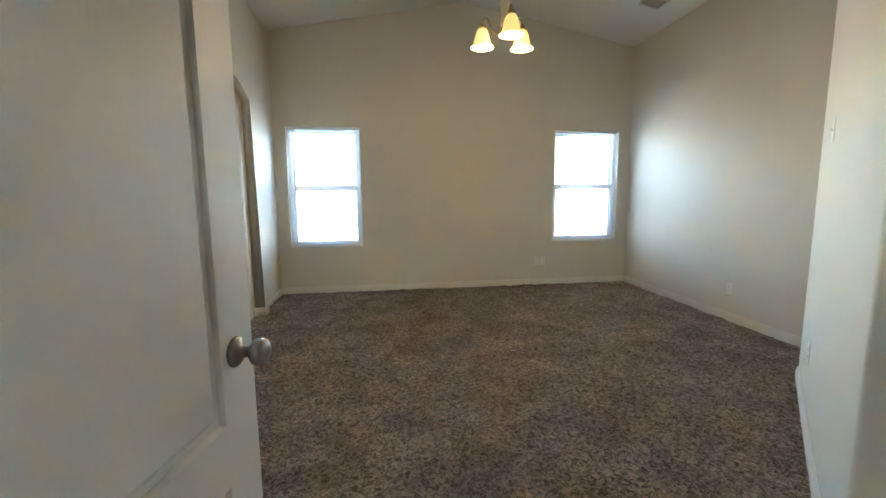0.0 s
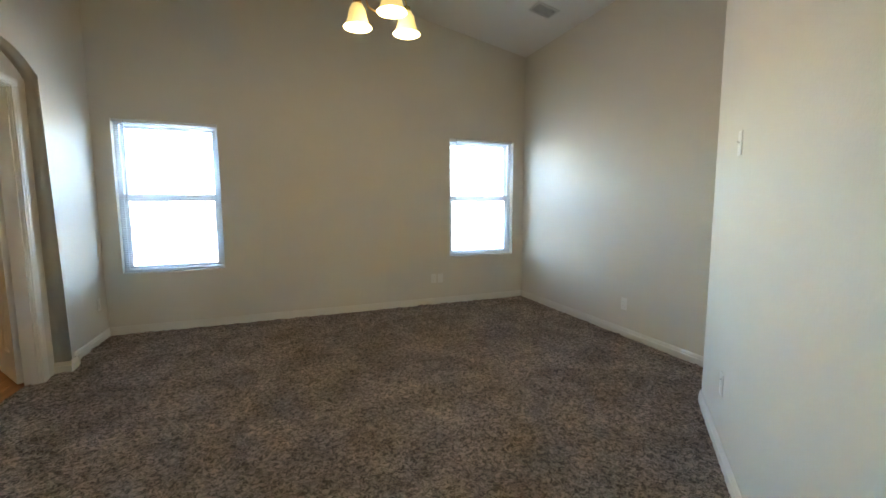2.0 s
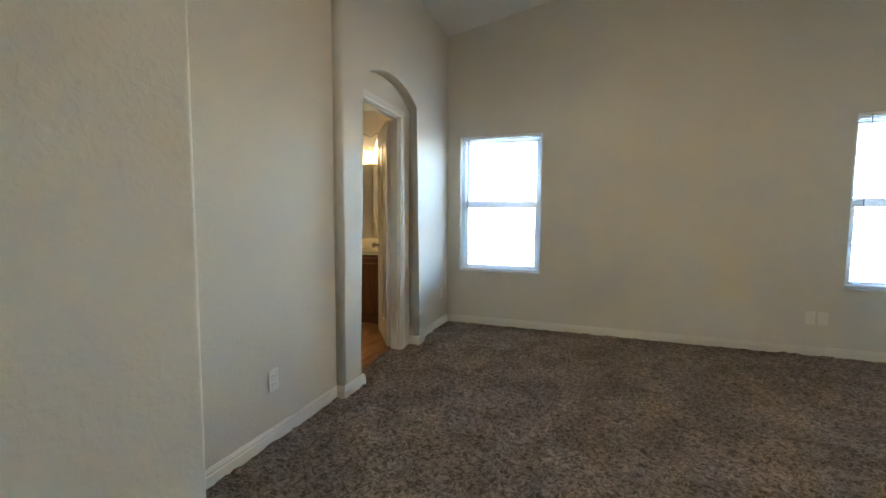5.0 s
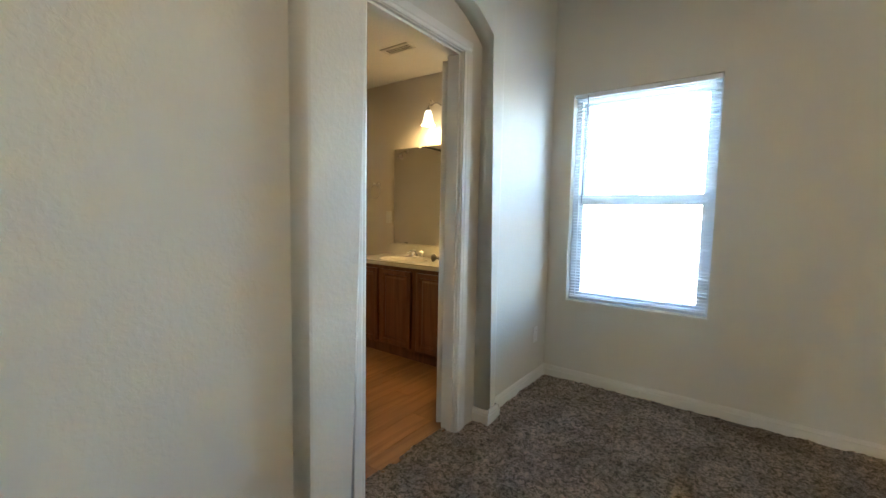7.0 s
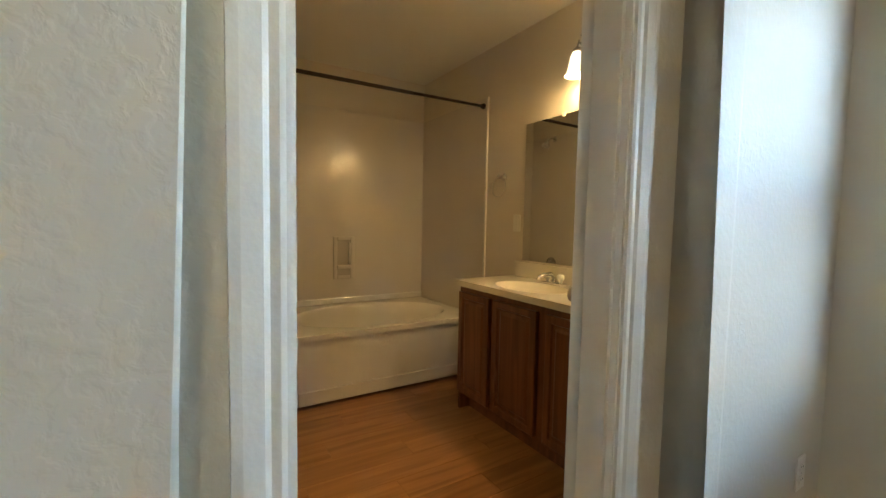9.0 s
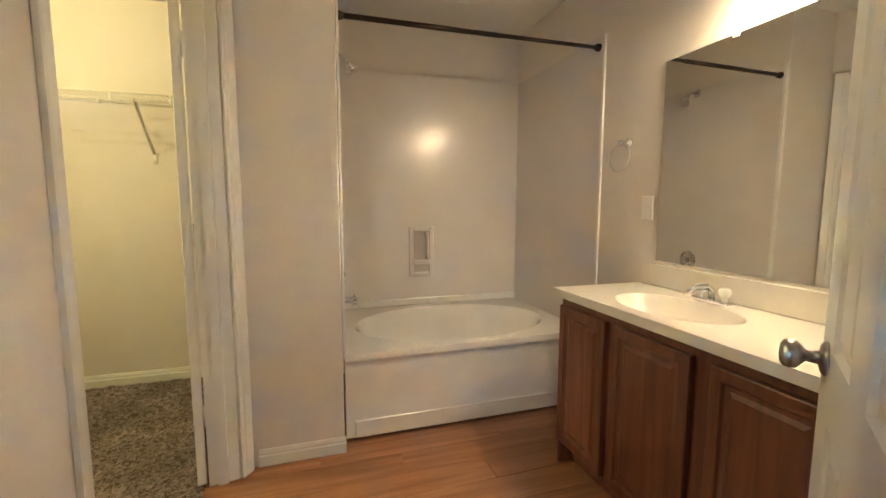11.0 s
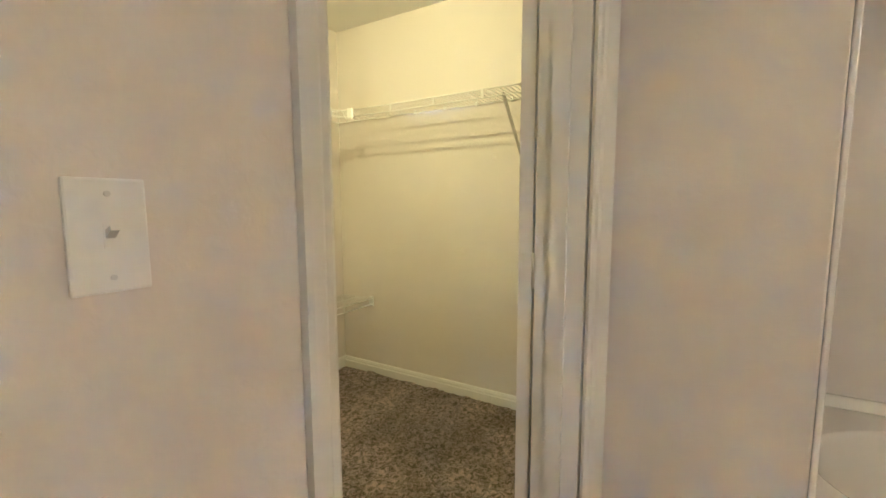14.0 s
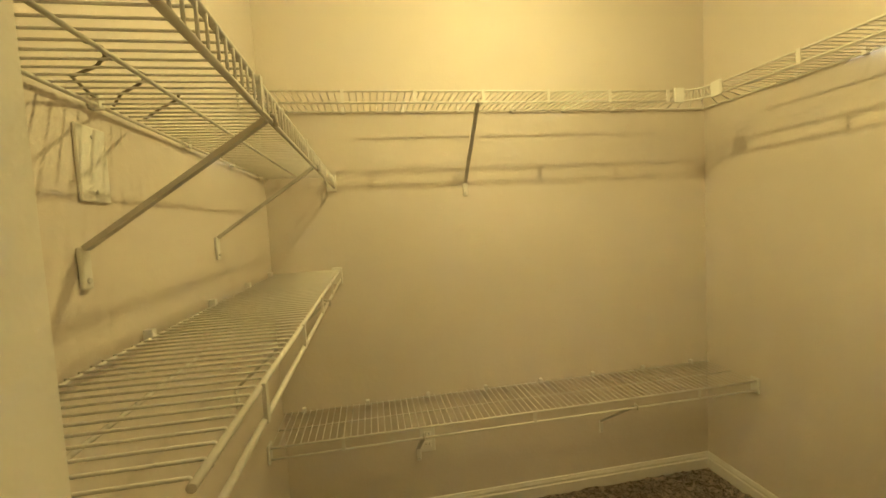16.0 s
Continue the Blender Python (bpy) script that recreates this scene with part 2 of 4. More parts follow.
def part(name, bm, material_, parent=None, label="", kind=""):
    bmesh.ops.recalc_face_normals(bm, faces=bm.faces[:])
    me = bpy.data.meshes.new(name)
    bm.to_mesh(me)
    bm.free()
    me.materials.append(material_)
    ob = new(name, me)
    ob.parent = parent
    return tagged(ob, label, kind=kind)


def thing(name, label, category, group="", at=(0, 0, 0), turn=0.0):
    ob = new(name)
    ob.empty_display_size = 0.1
    ob.matrix_basis = pose(*at, 0, 0, turn)
    return tagged(ob, label, category, group)


def boxes(name, material_, parent, *dims, bevel=0.0, label=""):
    bm = bmesh.new()
    for d in dims:
        box(bm, *d, bevel=bevel)
    return part(name, bm, material_, parent, label)


def structure(name, material_, *dims, bevel=0.0, label=""):
    return tagged(boxes(name, material_, None, *dims, bevel=bevel, label=label), kind="structure")


def shared(name, mesh_from, parent, m):
    ob = new(name, mesh_from.data)
    ob.parent = parent
    ob.matrix_basis = m
    return ob


# ---- plan ----
LX, RX, FY = -1.25, 3.435, 6.08
PX = -1.195
EAVE, RIDGE, RIDGE_X = 3.16, 3.62, 1.10
DOOR_Y0, DOOR_Y1, DOOR_H = 4.25, 4.925, 2.06
ARCH_Y0, ARCH_Y1 = 4.125, 5.118
NX, BX = -1.29, -1.38
BATH_Y, BATH_S, BATH_CEIL = 6.06, 3.894, 2.46
TUB_X, ALC_X, ALC_Y = -3.28, -4.235, 4.645
CL_L, CL_R, CL_Y = -2.37, -4.44, 2.172
W = ((-1.10, -0.207), (2.353, 3.268))
WZ0, WZ1 = 0.595, 2.09
OUT_Y = 6.25

# ---- floors ----
structure("floor_bedroom_carpet", CARPET, (LX - 0.1, RX + 0.1, -1.6, FY + 0.02, -0.08, 0.0), label="brown-grey cut-pile carpet with tread marks")
structure("floor_closet_carpet", CARPET, (CL_R - 0.1, CL_L + 0.1, CL_Y - 0.1, 4.06, -0.08, 0.0), label="brown-grey cut-pile carpet in the closet")


def pile(parent, x0, x1, y0, y1, seed, step=0.0115):
    """Uneven tufted top of the carpet: lumps at two sizes."""
    rng = np.random.default_rng(seed)
    nx, ny = int((x1 - x0) / step) + 1, int((y1 - y0) / step) + 1

    def soften(a, k):
        for _ in range(k):
            a = (a + np.roll(a, 1, 0) + np.roll(a, -1, 0) + np.roll(a, 1, 1) + np.roll(a, -1, 1)) / 5
        return a / a.std()
    z = 0.0036 * soften(rng.normal(size=(ny, nx)), 1) + 0.0036 * soften(rng.normal(size=(ny, nx)), 10)
    z = np.clip(z, -0.012, 0.016)
    gx, gy = np.meshgrid(np.linspace(x0, x1, nx), np.linspace(y0, y1, ny))
    jit = rng.uniform(-0.3, 0.3, size=(2, ny, nx)) * step
    co = np.stack([np.clip(gx + jit[0], x0, x1), np.clip(gy + jit[1], y0, y1), z + 0.004], -1).reshape(-1, 3)
    i = np.arange(nx * ny).reshape(ny, nx)
    quads = np.stack([i[:-1, :-1], i[:-1, 1:], i[1:, 1:], i[1:, :-1]], -1).reshape(-1, 4)
    me = bpy.data.meshes.new("carpet_pile")
    me.from_pydata(co, [], quads)
    me.polygons.foreach_set("use_smooth", np.ones(len(quads), dtype=bool))
    me.materials.append(CARPET)
    ob = new("carpet_pile", me)
    ob.parent = parent
    return tagged(ob, kind="stuff")


bed_floor = bpy.data.objects["floor_bedroom_carpet"]
pile(bed_floor, LX, RX, 1.3, FY, 3)
pile(bed_floor, PX - 0.18, LX, ARCH_Y0, ARCH_Y1, 4)
pile(bpy.data.objects["floor_closet_carpet"], CL_R, CL_L, CL_Y, 4.05, 5)
sub = structure("floor_bath", PLANK, (ALC_X - 0.1, LX - 0.1, 3.7, BATH_Y + 0.05, -0.08, -0.012), label="wood-look vinyl plank floor")

# ---- bedroom walls ----
HOLES = [(a, b, WZ0, WZ1) for a, b in W]


def wall_y(name, x0, x1, y0, y1, ztop, holes, mat):
    """A wall across y with rectangular openings, up to ztop(x) with a break at the ridge."""
    bm = bmesh.new()
    cuts = sorted({x0, x1, *(c for h in holes for c in h[:2])})
    for a, b in zip(cuts, cuts[1:]):
        hole = [h for h in holes if h[0] <= a and b <= h[1]]
        if hole:
            box(bm, a, b, y0, y1, -0.05, hole[0][2])
            prism(bm, [(a, hole[0][3]), (b, hole[0][3]), (b, ztop), (a, ztop)], y0, y1, "y")
        else:
            prism(bm, [(a, -0.05), (b, -0.05), (b, ztop), (a, ztop)], y0, y1, "y")
    bmesh.ops.remove_doubles(bm, verts=bm.verts[:], dist=0.0005)
    return tagged(part(name, bm, mat, None, "beige textured drywall with window openings"), kind="structure")


wall_y("wall_north", BX - 3.2, RX + 0.15, FY, OUT_Y, 3.75, HOLES, PAINT)


def slab_outline(name, outline, z0, z1, mat, label, bevel=0.0):
    bm = bmesh.new()
    prism(bm, outline, z0, z1)
    if bevel:
        bm.edges.ensure_lookup_table()
        es = [e for e in bm.edges if abs(e.verts[0].co.z - e.verts[1].co.z) > 0.5]
        bmesh.ops.bevel(bm, geom=es, offset=bevel, segments=4, affect="EDGES", profile=0.5)
    return tagged(part(name, bm, mat, None, label), kind="structure")


RX_S = 3.362
slab_outline("wall_east", [(RX, FY), (RX_S, 2.972), (RX_S, 2.9), (RX + 0.15, 2.9), (RX + 0.15, FY)], -0.05, 3.8, PAINT, "beige textured drywall, slightly out of square")
# entry: a short hall whose east wall opens to the room along a diagonal
E1, F1 = (1.39, 1.587), (2.81, 2.97)
slab_outline("wall_diagonal", [E1, F1, (RX + 0.15, 2.97), (RX + 0.15, -1.6), (1.39, -1.6)], -0.05, 3.8, PAINT, "beige textured drywall meeting the hall at an angle", 0.012)
C1 = (-0.52, 2.30)
slab_outline("wall_hall", [(C1[0], -1.6), C1, (LX - 0.1, C1[1]), (LX - 0.1, -1.6)], -0.05, 3.8, PAINT, "beige textured drywall with bullnose corner", 0.012)
# unseen end wall, added only to keep sky light out of the hall
structure("wall_hall_closure", PAINT, (-0.5, 1.42, -1.7, -1.6, -0.05, 3.8), label="unseen beige drywall added to close the hall")

# west wall, with the arched door surround standing proud
structure("wall_west", PAINT, (LX - 0.1, LX, C1[1], 3.88, -0.05, 3.6), (LX - 0.1, LX, 5.235, FY, -0.05, 3.6), label="beige textured drywall")
ARCH_Z, ARCH_RISE = 2.15, 0.16
R_ARCH = ((ARCH_Y1 - ARCH_Y0) ** 2 / 4 + ARCH_RISE ** 2) / (2 * ARCH_RISE)
MID_Y = (ARCH_Y0 + ARCH_Y1) / 2


def arch_height(y):
    return ARCH_Z + math.sqrt(max(R_ARCH ** 2 - (y - MID_Y) ** 2, 0)) - (R_ARCH - ARCH_RISE)


def arch_surround():
    bm = bmesh.new()
    steps = [ARCH_Y0 + (ARCH_Y1 - ARCH_Y0) * k / 24 for k in range(25)]
    outline = [(3.88, -0.05), (3.88, 3.6), (5.235, 3.6), (5.235, -0.05), (ARCH_Y1, -0.05)] + [(y, arch_height(y)) for y in reversed(steps)] + [(ARCH_Y0, -0.05)]
    prism(bm, outline, NX, PX, "x")
    bm.edges.ensure_lookup_table()
    es = [e for e in bm.edges if all(abs(v.co.x - PX) < 1e-4 for v in e.verts) and max(v.co.z for v in e.verts) < 3.65 and not all(v.co.z > 3.5 for v in e.verts) and not all(v.co.z < 0 for v in e.verts)]
    bmesh.ops.bevel(bm, geom=es, offset=0.042, segments=6, affect="EDGES", profile=0.5)
    for f in bm.faces:
        f.smooth = abs(f.normal.x) < 0.99 and f.calc_area() < 0.5
    return tagged(part("wall_arch", bm, PAINT, None, "beige textured drywall with an arched recess"), kind="structure")


arch_surround()
# wall plane that holds the bathroom door
structure("wall_bath_east", PAINT, (BX, NX, 3.70, DOOR_Y0 - 0.018, -0.05, 3.6), (BX, NX, DOOR_Y1 + 0.018, FY, -0.05, 3.6), (BX, NX, DOOR_Y0 - 0.018, DOOR_Y1 + 0.018, DOOR_H + 0.018, 3.6), label="beige textured drywall")

# vaulted ceiling
bm = bmesh.new()
prism(bm, [(LX - 0.25, EAVE - 0.02), (RIDGE_X, RIDGE), (RX + 0.2, EAVE - 0.02), (RX + 0.2, 3.95), (LX - 0.25, 3.95)], -1.7, OUT_Y, "y")
tagged(part("ceiling_bedroom", bm, CEIL, None, "vaulted white textured ceiling"), kind="structure")

# ---- baseboards ----
BB_H, BB_T = 0.085, 0.014


def baseboard(a, b, side, h=BB_H):
    """A moulded board from a to b on the floor; side is the way it faces."""
    a, b, n = Vector((*a, 0)), Vector((*b, 0)), Vector((*side, 0)).normalized()
    bm = bmesh.new()
    prof = [(0.0005, 0.002), (BB_T, 0.002), (BB_T, h * 0.62), (BB_T * 0.72, h * 0.68), (BB_T * 0.72, h * 0.8), (BB_T * 0.35, h * 0.97), (0.0005, h)]
    ring = [[bm.verts.new(p + n * u + Vector((0, 0, v))) for u, v in prof] for p in (a, b)]
    m = len(prof)
    for k in range(m):
        bm.faces.new((ring[0][k], ring[0][(k + 1) % m], ring[1][(k + 1) % m], ring[1][k]))
    bm.faces.new(ring[0][::-1])
    bm.faces.new(ring[1])
    return tagged(part("baseboard", bm, TRIM, None, "cream painted moulded baseboard"), kind="structure")


baseboard((LX, FY), (RX, FY), (0, -1))
baseboard((RX_S, 2.972), (RX, FY), (-1, 0.0235))
baseboard(E1, F1, (-1, 1.02))
baseboard((LX, C1[1]), (LX, 3.88), (1, 0))
baseboard((LX, 5.235), (LX, FY), (1, 0))
baseboard((PX, 3.88), (PX, ARCH_Y0 + 0.004), (1, 0))
baseboard((PX, ARCH_Y1 - 0.004), (PX, 5.235 + BB_T), (1, 0))
baseboard((LX, 5.235), (PX + BB_T, 5.235), (0, 1))
baseboard((LX, 3.88), (PX + BB_T, 3.88), (0, -1))
baseboard((NX, ARCH_Y1), (PX + BB_T, ARCH_Y1), (0, -1))
baseboard((NX, ARCH_Y0), (PX + BB_T, ARCH_Y0), (0, 1))
baseboard((C1[0], 1.2), C1, (1, 0))
baseboard((1.39, 1.0), E1, (-1, 0))


# ---- windows and blinds ----
def window(index, x0, x1):
    """Single-hung vinyl window in a drywall return."""
    w = thing("window_%d" % index, "white vinyl single-hung window in drywall return", "window")
    w["kind"] = "structure"
    y0, y1 = FY + 0.075, OUT_Y - 0.02
    f = 0.04
    boxes("window_frame", VINYL, w, (x0, x0 + f, y0, y1, WZ0, WZ1), (x1 - f, x1, y0, y1, WZ0, WZ1), (x0 + f, x1 - f, y0, y1, WZ0, WZ0 + f), (x0 + f, x1 - f, y0, y1, WZ1 - f, WZ1))
    mid = (WZ0 + WZ1) / 2
    for nm, za, zb, yy in (("upper_sash", mid - 0.032, WZ1 - f, y0 + 0.05), ("lower_sash", WZ0 + f, mid + 0.034, y0 + 0.012)):
        s = 0.032
        sash = boxes(nm, VINYL, w, (x0 + f, x0 + f + s, yy, yy + 0.03, za, zb), (x1 - f - s, x1 - f, yy, yy + 0.03, za, zb), (x0 + f + s, x1 - f - s, yy, yy + 0.03, za, za + s), (x0 + f + s, x1 - f - s, yy, yy + 0.03, zb - s, zb))
        pane = boxes("pane", GLASS, sash, (x0 + f + s - 0.004, x1 - f - s + 0.004, yy + 0.012, yy + 0.016, za + s - 0.004, zb - s + 0.004))
        pane.visible_shadow = False
    boxes("check_rail", VINYL, w, (x0 + f + 0.001, x1 - f - 0.001, y0 + 0.004, y0 + 0.0115, mid - 0.034, mid + 0.036), bevel=0.002)
    boxes("insect_screen", SCREEN, w, (x0 + f + 0.002, x1 - f - 0.002, y0 + 0.046, y0 + 0.047, WZ0 + f + 0.002, mid - 0.034), label="grey insect screen over the lower sash")
    boxes("window_sill", PAINT, w, (x0 + 0.001, x1 - 0.001, FY + 0.002, y0, WZ0 + 0.0005, WZ0 + 0.008))
    return w


def blind(x0, x1):
    b = thing("mini_blind", "white aluminium mini blind lowered with slats open", "window blind", "mini blinds")
    y = FY + 0.028
    boxes("headrail", VINYL, b, (x0 + 0.006, x1 - 0.006, y - 0.02, y + 0.02, WZ1 - 0.032, WZ1 - 0.002), bevel=0.003)
    boxes("bottom_rail", VINYL, b, (x0 + 0.012, x1 - 0.012, y - 0.014, y + 0.014, WZ0 + 0.028, WZ0 + 0.043), bevel=0.004)
    bm = bmesh.new()
    hw = (x1 - x0) / 2 - 0.012
    rows = [(-0.0125, -0.0012), (-0.006, 0.0006), (0.006, 0.0006), (0.0125, -0.0012)]
    prism(bm, [(u, v) for u, v in rows] + [(u, v - 0.0006) for u, v in reversed(rows)], -hw, hw, "x")
    first = part("slat", bm, SLAT, b)
    count = 66
    for k in range(count):
        z = WZ0 + 0.055 + (WZ1 - 0.045 - WZ0 - 0.055) * k / (count - 1)
        m = pose((x0 + x1) / 2 + random.uniform(-0.001, 0.001), y, z, random.uniform(-1.5, 1.5) - 1, random.uniform(-0.06, 0.06), 0)
        if k == 0:
            first.matrix_basis = m
        else:
            shared("slat", first, b, m)
    for x in (x0 + 0.14, x1 - 0.14):
        bm = bmesh.new()
        tube(bm, [(x, y - 0.0135, WZ0 + 0.04), (x, y - 0.0135, WZ1 - 0.03)], 0.0007, 5)
        tube(bm, [(x, y + 0.0135, WZ0 + 0.04), (x, y + 0.0135, WZ1 - 0.03)], 0.0007, 5)
        part("ladder_cord", bm, SLAT, b)
    bm = bmesh.new()
    tube(bm, [(x0 + 0.1, y - 0.024, WZ1 - 0.02), (x0 + 0.095, y - 0.028, WZ1 - 0.35), (x0 + 0.085, y - 0.026, WZ1 - 0.78)], 0.0035, 6)
    part("tilt_wand", bm, material("clear_wand", (0.35, 0.37, 0.42), 0.3), b, "grey translucent tilt wand")
    return b


for i, (a, b_) in enumerate(W):
    window(i + 1, a, b_)
    blind(a, b_)


# ---- electrical plates ----
def plate(kind, at, facing, label, group=""):
    """A wall plate 70 by 115 mm; facing is the turn about z of its outward side from -y."""
    t = thing(kind, label, "outlet" if "outlet" in kind else "switch" if "switch" in kind else "plate", group, at, facing)
    boxes("cover_plate", PLASTIC, t, (-0.035, 0.035, -0.006, 0.0, -0.0575, 0.0575), bevel=0.0025)
    if kind == "wall_outlet":
        for z in (-0.0225, 0.0225):
            r = boxes("receptacle", PLASTIC, t, (-0.017, 0.017, -0.0085, -0.005, z - 0.0145, z + 0.0145), bevel=0.0015)
            boxes("slot", DARK, r, (-0.008, -0.006, -0.0089, -0.008, z - 0.002, z + 0.006), (0.006, 0.008, -0.0089, -0.008, z - 0.002, z + 0.006))
    elif kind == "light_switch":
        boxes("toggle_slot", PLASTIC, t, (-0.0055, 0.0055, -0.0066, -0.005, -0.0125, 0.0125))
        bm = bmesh.new()
        prism(bm, [(-0.004, -0.004), (-0.0185, 0.006), (-0.0185, 0.011), (-0.004, 0.006)], -0.004, 0.004, "x")
        part("toggle", bm, PLASTIC, t)
    elif kind == "rocker_switch":
        boxes("rocker", PLASTIC, t, (-0.0165, 0.0165, -0.0095, -0.005, 0.001, 0.033), (-0.0165, 0.0165, -0.008, -0.005, -0.033, -0.001), bevel=0.001)
    for z in ((-0.042, 0.042) if "outlet" not in kind else (0.0,)):
        bm = bmesh.new()
        lathe(bm, [(0.003, -0.0075), (0.003, -0.005)], (0, 0, z), 8, "y")
        part("screw", bm, GREY, t)
    return t


plate("wall_outlet", (2.135, FY, 0.338), 0, "white duplex outlet on the beige wall", "outlets")
plate("cable_plate", (2.225, FY, 0.335), 0, "small white cable plate beside an outlet")
plate("wall_outlet", (RX_S + 0.0288, 4.2, 0.315), -91.3, "white duplex outlet on the beige wall", "outlets")
plate("wall_outlet", (LX, 3.308, 0.335), 90, "white duplex outlet on the beige wall", "outlets")
plate("wall_outlet", (LX, 5.89, 0.355), 90, "white duplex outlet on the beige wall", "outlets")
plate("wall_outlet", (2.397, 2.568, 0.359), -135.5, "white outlet on the diagonal wall", "outlets")
plate("light_switch", (2.375, 2.546, 1.55), -135.5, "white toggle switch on the diagonal wall", "switches")


# ---- doors ----
def door_leaf(name, width, height, parent, rows, cols=2, thick=0.035):
    """A moulded panel leaf from the hinge (x=0) to x=width, y 0..thick."""
    bm = bmesh.new()
    stile, gap = 0.11, 0.10
    xs = [0.0, stile]
    pw = (width - 2 * stile - gap * (cols - 1)) / cols
    for c in range(cols):
        xs.append(stile + (pw + gap) * c + pw)
        if c < cols - 1:
            xs.append(stile + (pw + gap) * (c + 1))
    xs.append(width)
    zs = [0.0]
    for a, b in rows:
        zs += [a, b]
    zs.append(height)
    panels = []
    for y in (0.0, thick):
        g = [[bm.verts.new((x, y, z)) for x in xs] for z in zs]
        for j in range(len(zs) - 1):
            for i in range(len(xs) - 1):
                f = bm.faces.new((g[j][i], g[j][i + 1], g[j + 1][i + 1], g[j + 1][i]))
                if y == 0.0:
                    f.normal_flip()
                if i % 2 == 1 and j % 2 == 1:
                    panels.append((f, y))
    bm.normal_update()
    bmesh.ops.bridge_loops(bm, edges=[e for e in bm.edges if e.is_boundary])
    bmesh.ops.recalc_face_normals(bm, faces=bm.faces[:])
    for f, y in panels:
        into = 0.009 if y == 0.0 else -0.009
        for inset, depth in ((0.006, 0.0), (0.012, into), (0.02, 0.0), (0.018, -into * 0.7)):
            bmesh.ops.inset_individual(bm, faces=[f], thickness=inset)
            for v in f.verts:
                v.co.y += depth
    leaf = part(name, bm, DOOR, parent)
    return leaf


def knob(parent, x, z, thick, mat=NICKEL):
    for side in (-1, 1):
        y = 0.0 if side < 0 else thick
        bm = bmesh.new()
        prof = [(0.032, 0.0), (0.032, 0.004), (0.026, 0.009), (0.013, 0.012), (0.011, 0.03), (0.018, 0.036), (0.027, 0.044), (0.0285, 0.054), (0.026, 0.063), (0.016, 0.069), (0.004, 0.07)]
        lathe(bm, [(r, side * h) for r, h in prof], (x, y, z), 28, "y")
        part("door_knob", bm, mat, parent, "satin nickel round knob")


def hinge(parent, x, y, z, mat=TRIM):
    bm = bmesh.new()
    lathe(bm, [(0.0065, -0.045), (0.0065, 0.045)], (x, y, z), 10)
    box(bm, x - 0.001, x + 0.014, y - 0.001, y + 0.002, z - 0.044, z + 0.044)
    box(bm, x - 0.002, x + 0.001, y - 0.001, y + 0.03, z - 0.044, z + 0.044)
    return part("hinge", bm, mat, parent, "painted-over butt hinge")


PANELS3 = ((0.20, 0.80), (0.92, 1.90))
# bedroom door standing open beside the camera's start
d1 = thing("door_bedroom", "white moulded panel door standing open", "door", at=(-0.36, 0.815, 0.012), turn=78.5)
door_leaf("leaf", 0.80, 2.02, d1, ((0.19, 0.65), (0.77, 1.88)), 1)
knob(d1, 0.735, 0.912, 0.035)
boxes("latch_plate", NICKEL, d1, (0.7995, 0.8015, 0.006, 0.029, 0.882, 0.942))
for z in (0.22, 1.02, 1.82):
    hinge(d1, 0.0, -0.004, z)


def casing_profile(bm, p0, p1, width_dir, out_dir, width=0.058, thick=0.017):
    """A moulded casing strip from p0 to p1."""
    p0, p1, wd, od = Vector(p0), Vector(p1), Vector(width_dir), Vector(out_dir)
    prof = [(0, 0), (0, thick * 0.55), (width * 0.12, thick * 0.7), (width * 0.3, thick * 0.62), (width * 0.42, thick * 0.85), (width * 0.8, thick), (width, thick * 0.95), (width, 0)]
    rings = [[bm.verts.new(p + wd * u + od * (v + 0.0004)) for u, v in prof] for p in (p0, p1)]
    m = len(prof)
    for k in range(m):
        bm.faces.new((rings[0][k], rings[0][(k + 1) % m], rings[1][(k + 1) % m], rings[1][k]))
    bm.faces.new(rings[0][::-1])
    bm.faces.new(rings[1])


def casing(name, p0, p1, wd, od, width=0.058, thick=0.017):
    bm = bmesh.new()
    casing_profile(bm, p0, p1, wd, od, width, thick)
    return tagged(part(name, bm, TRIM, None, "cream painted door casing"), kind="structure")


# bathroom door frame
JT = 0.018
structure("door_frame", TRIM, (BX - 0.002, NX + 0.002, DOOR_Y0 - JT, DOOR_Y0, 0, DOOR_H + JT), (BX - 0.002, NX + 0.002, DOOR_Y1, DOOR_Y1 + JT, 0, DOOR_H + JT), (BX - 0.002, NX + 0.002, DOOR_Y0, DOOR_Y1, DOOR_H, DOOR_H + JT), label="cream painted door jamb")
structure("trim_door_stop", TRIM, (BX + 0.04, BX + 0.075, DOOR_Y0, DOOR_Y0 + 0.011, 0, DOOR_H), (BX + 0.04, BX + 0.075, DOOR_Y1 - 0.011, DOOR_Y1, 0, DOOR_H), (BX + 0.04, BX + 0.075, DOOR_Y0 + 0.011, DOOR_Y1 - 0.011, DOOR_H - 0.011, DOOR_H), label="cream painted door stop")
for xx, od in ((NX, (1, 0, 0)), (BX, (-1, 0, 0))):
    casing("trim_casing", (xx, DOOR_Y0 - 0.006, 0), (xx, DOOR_Y0 - 0.006, DOOR_H + 0.006), (0, -1, 0), od, 0.066)
    casing("trim_casing", (xx, DOOR_Y1 + 0.006, 0), (xx, DOOR_Y1 + 0.006, DOOR_H + 0.006), (0, 1, 0), od, 0.066)
    casing("trim_casing", (xx, DOOR_Y0 - 0.072, DOOR_H + 0.006), (xx, DOOR_Y1 + 0.072, DOOR_H + 0.006), (0, 0, 1), od)

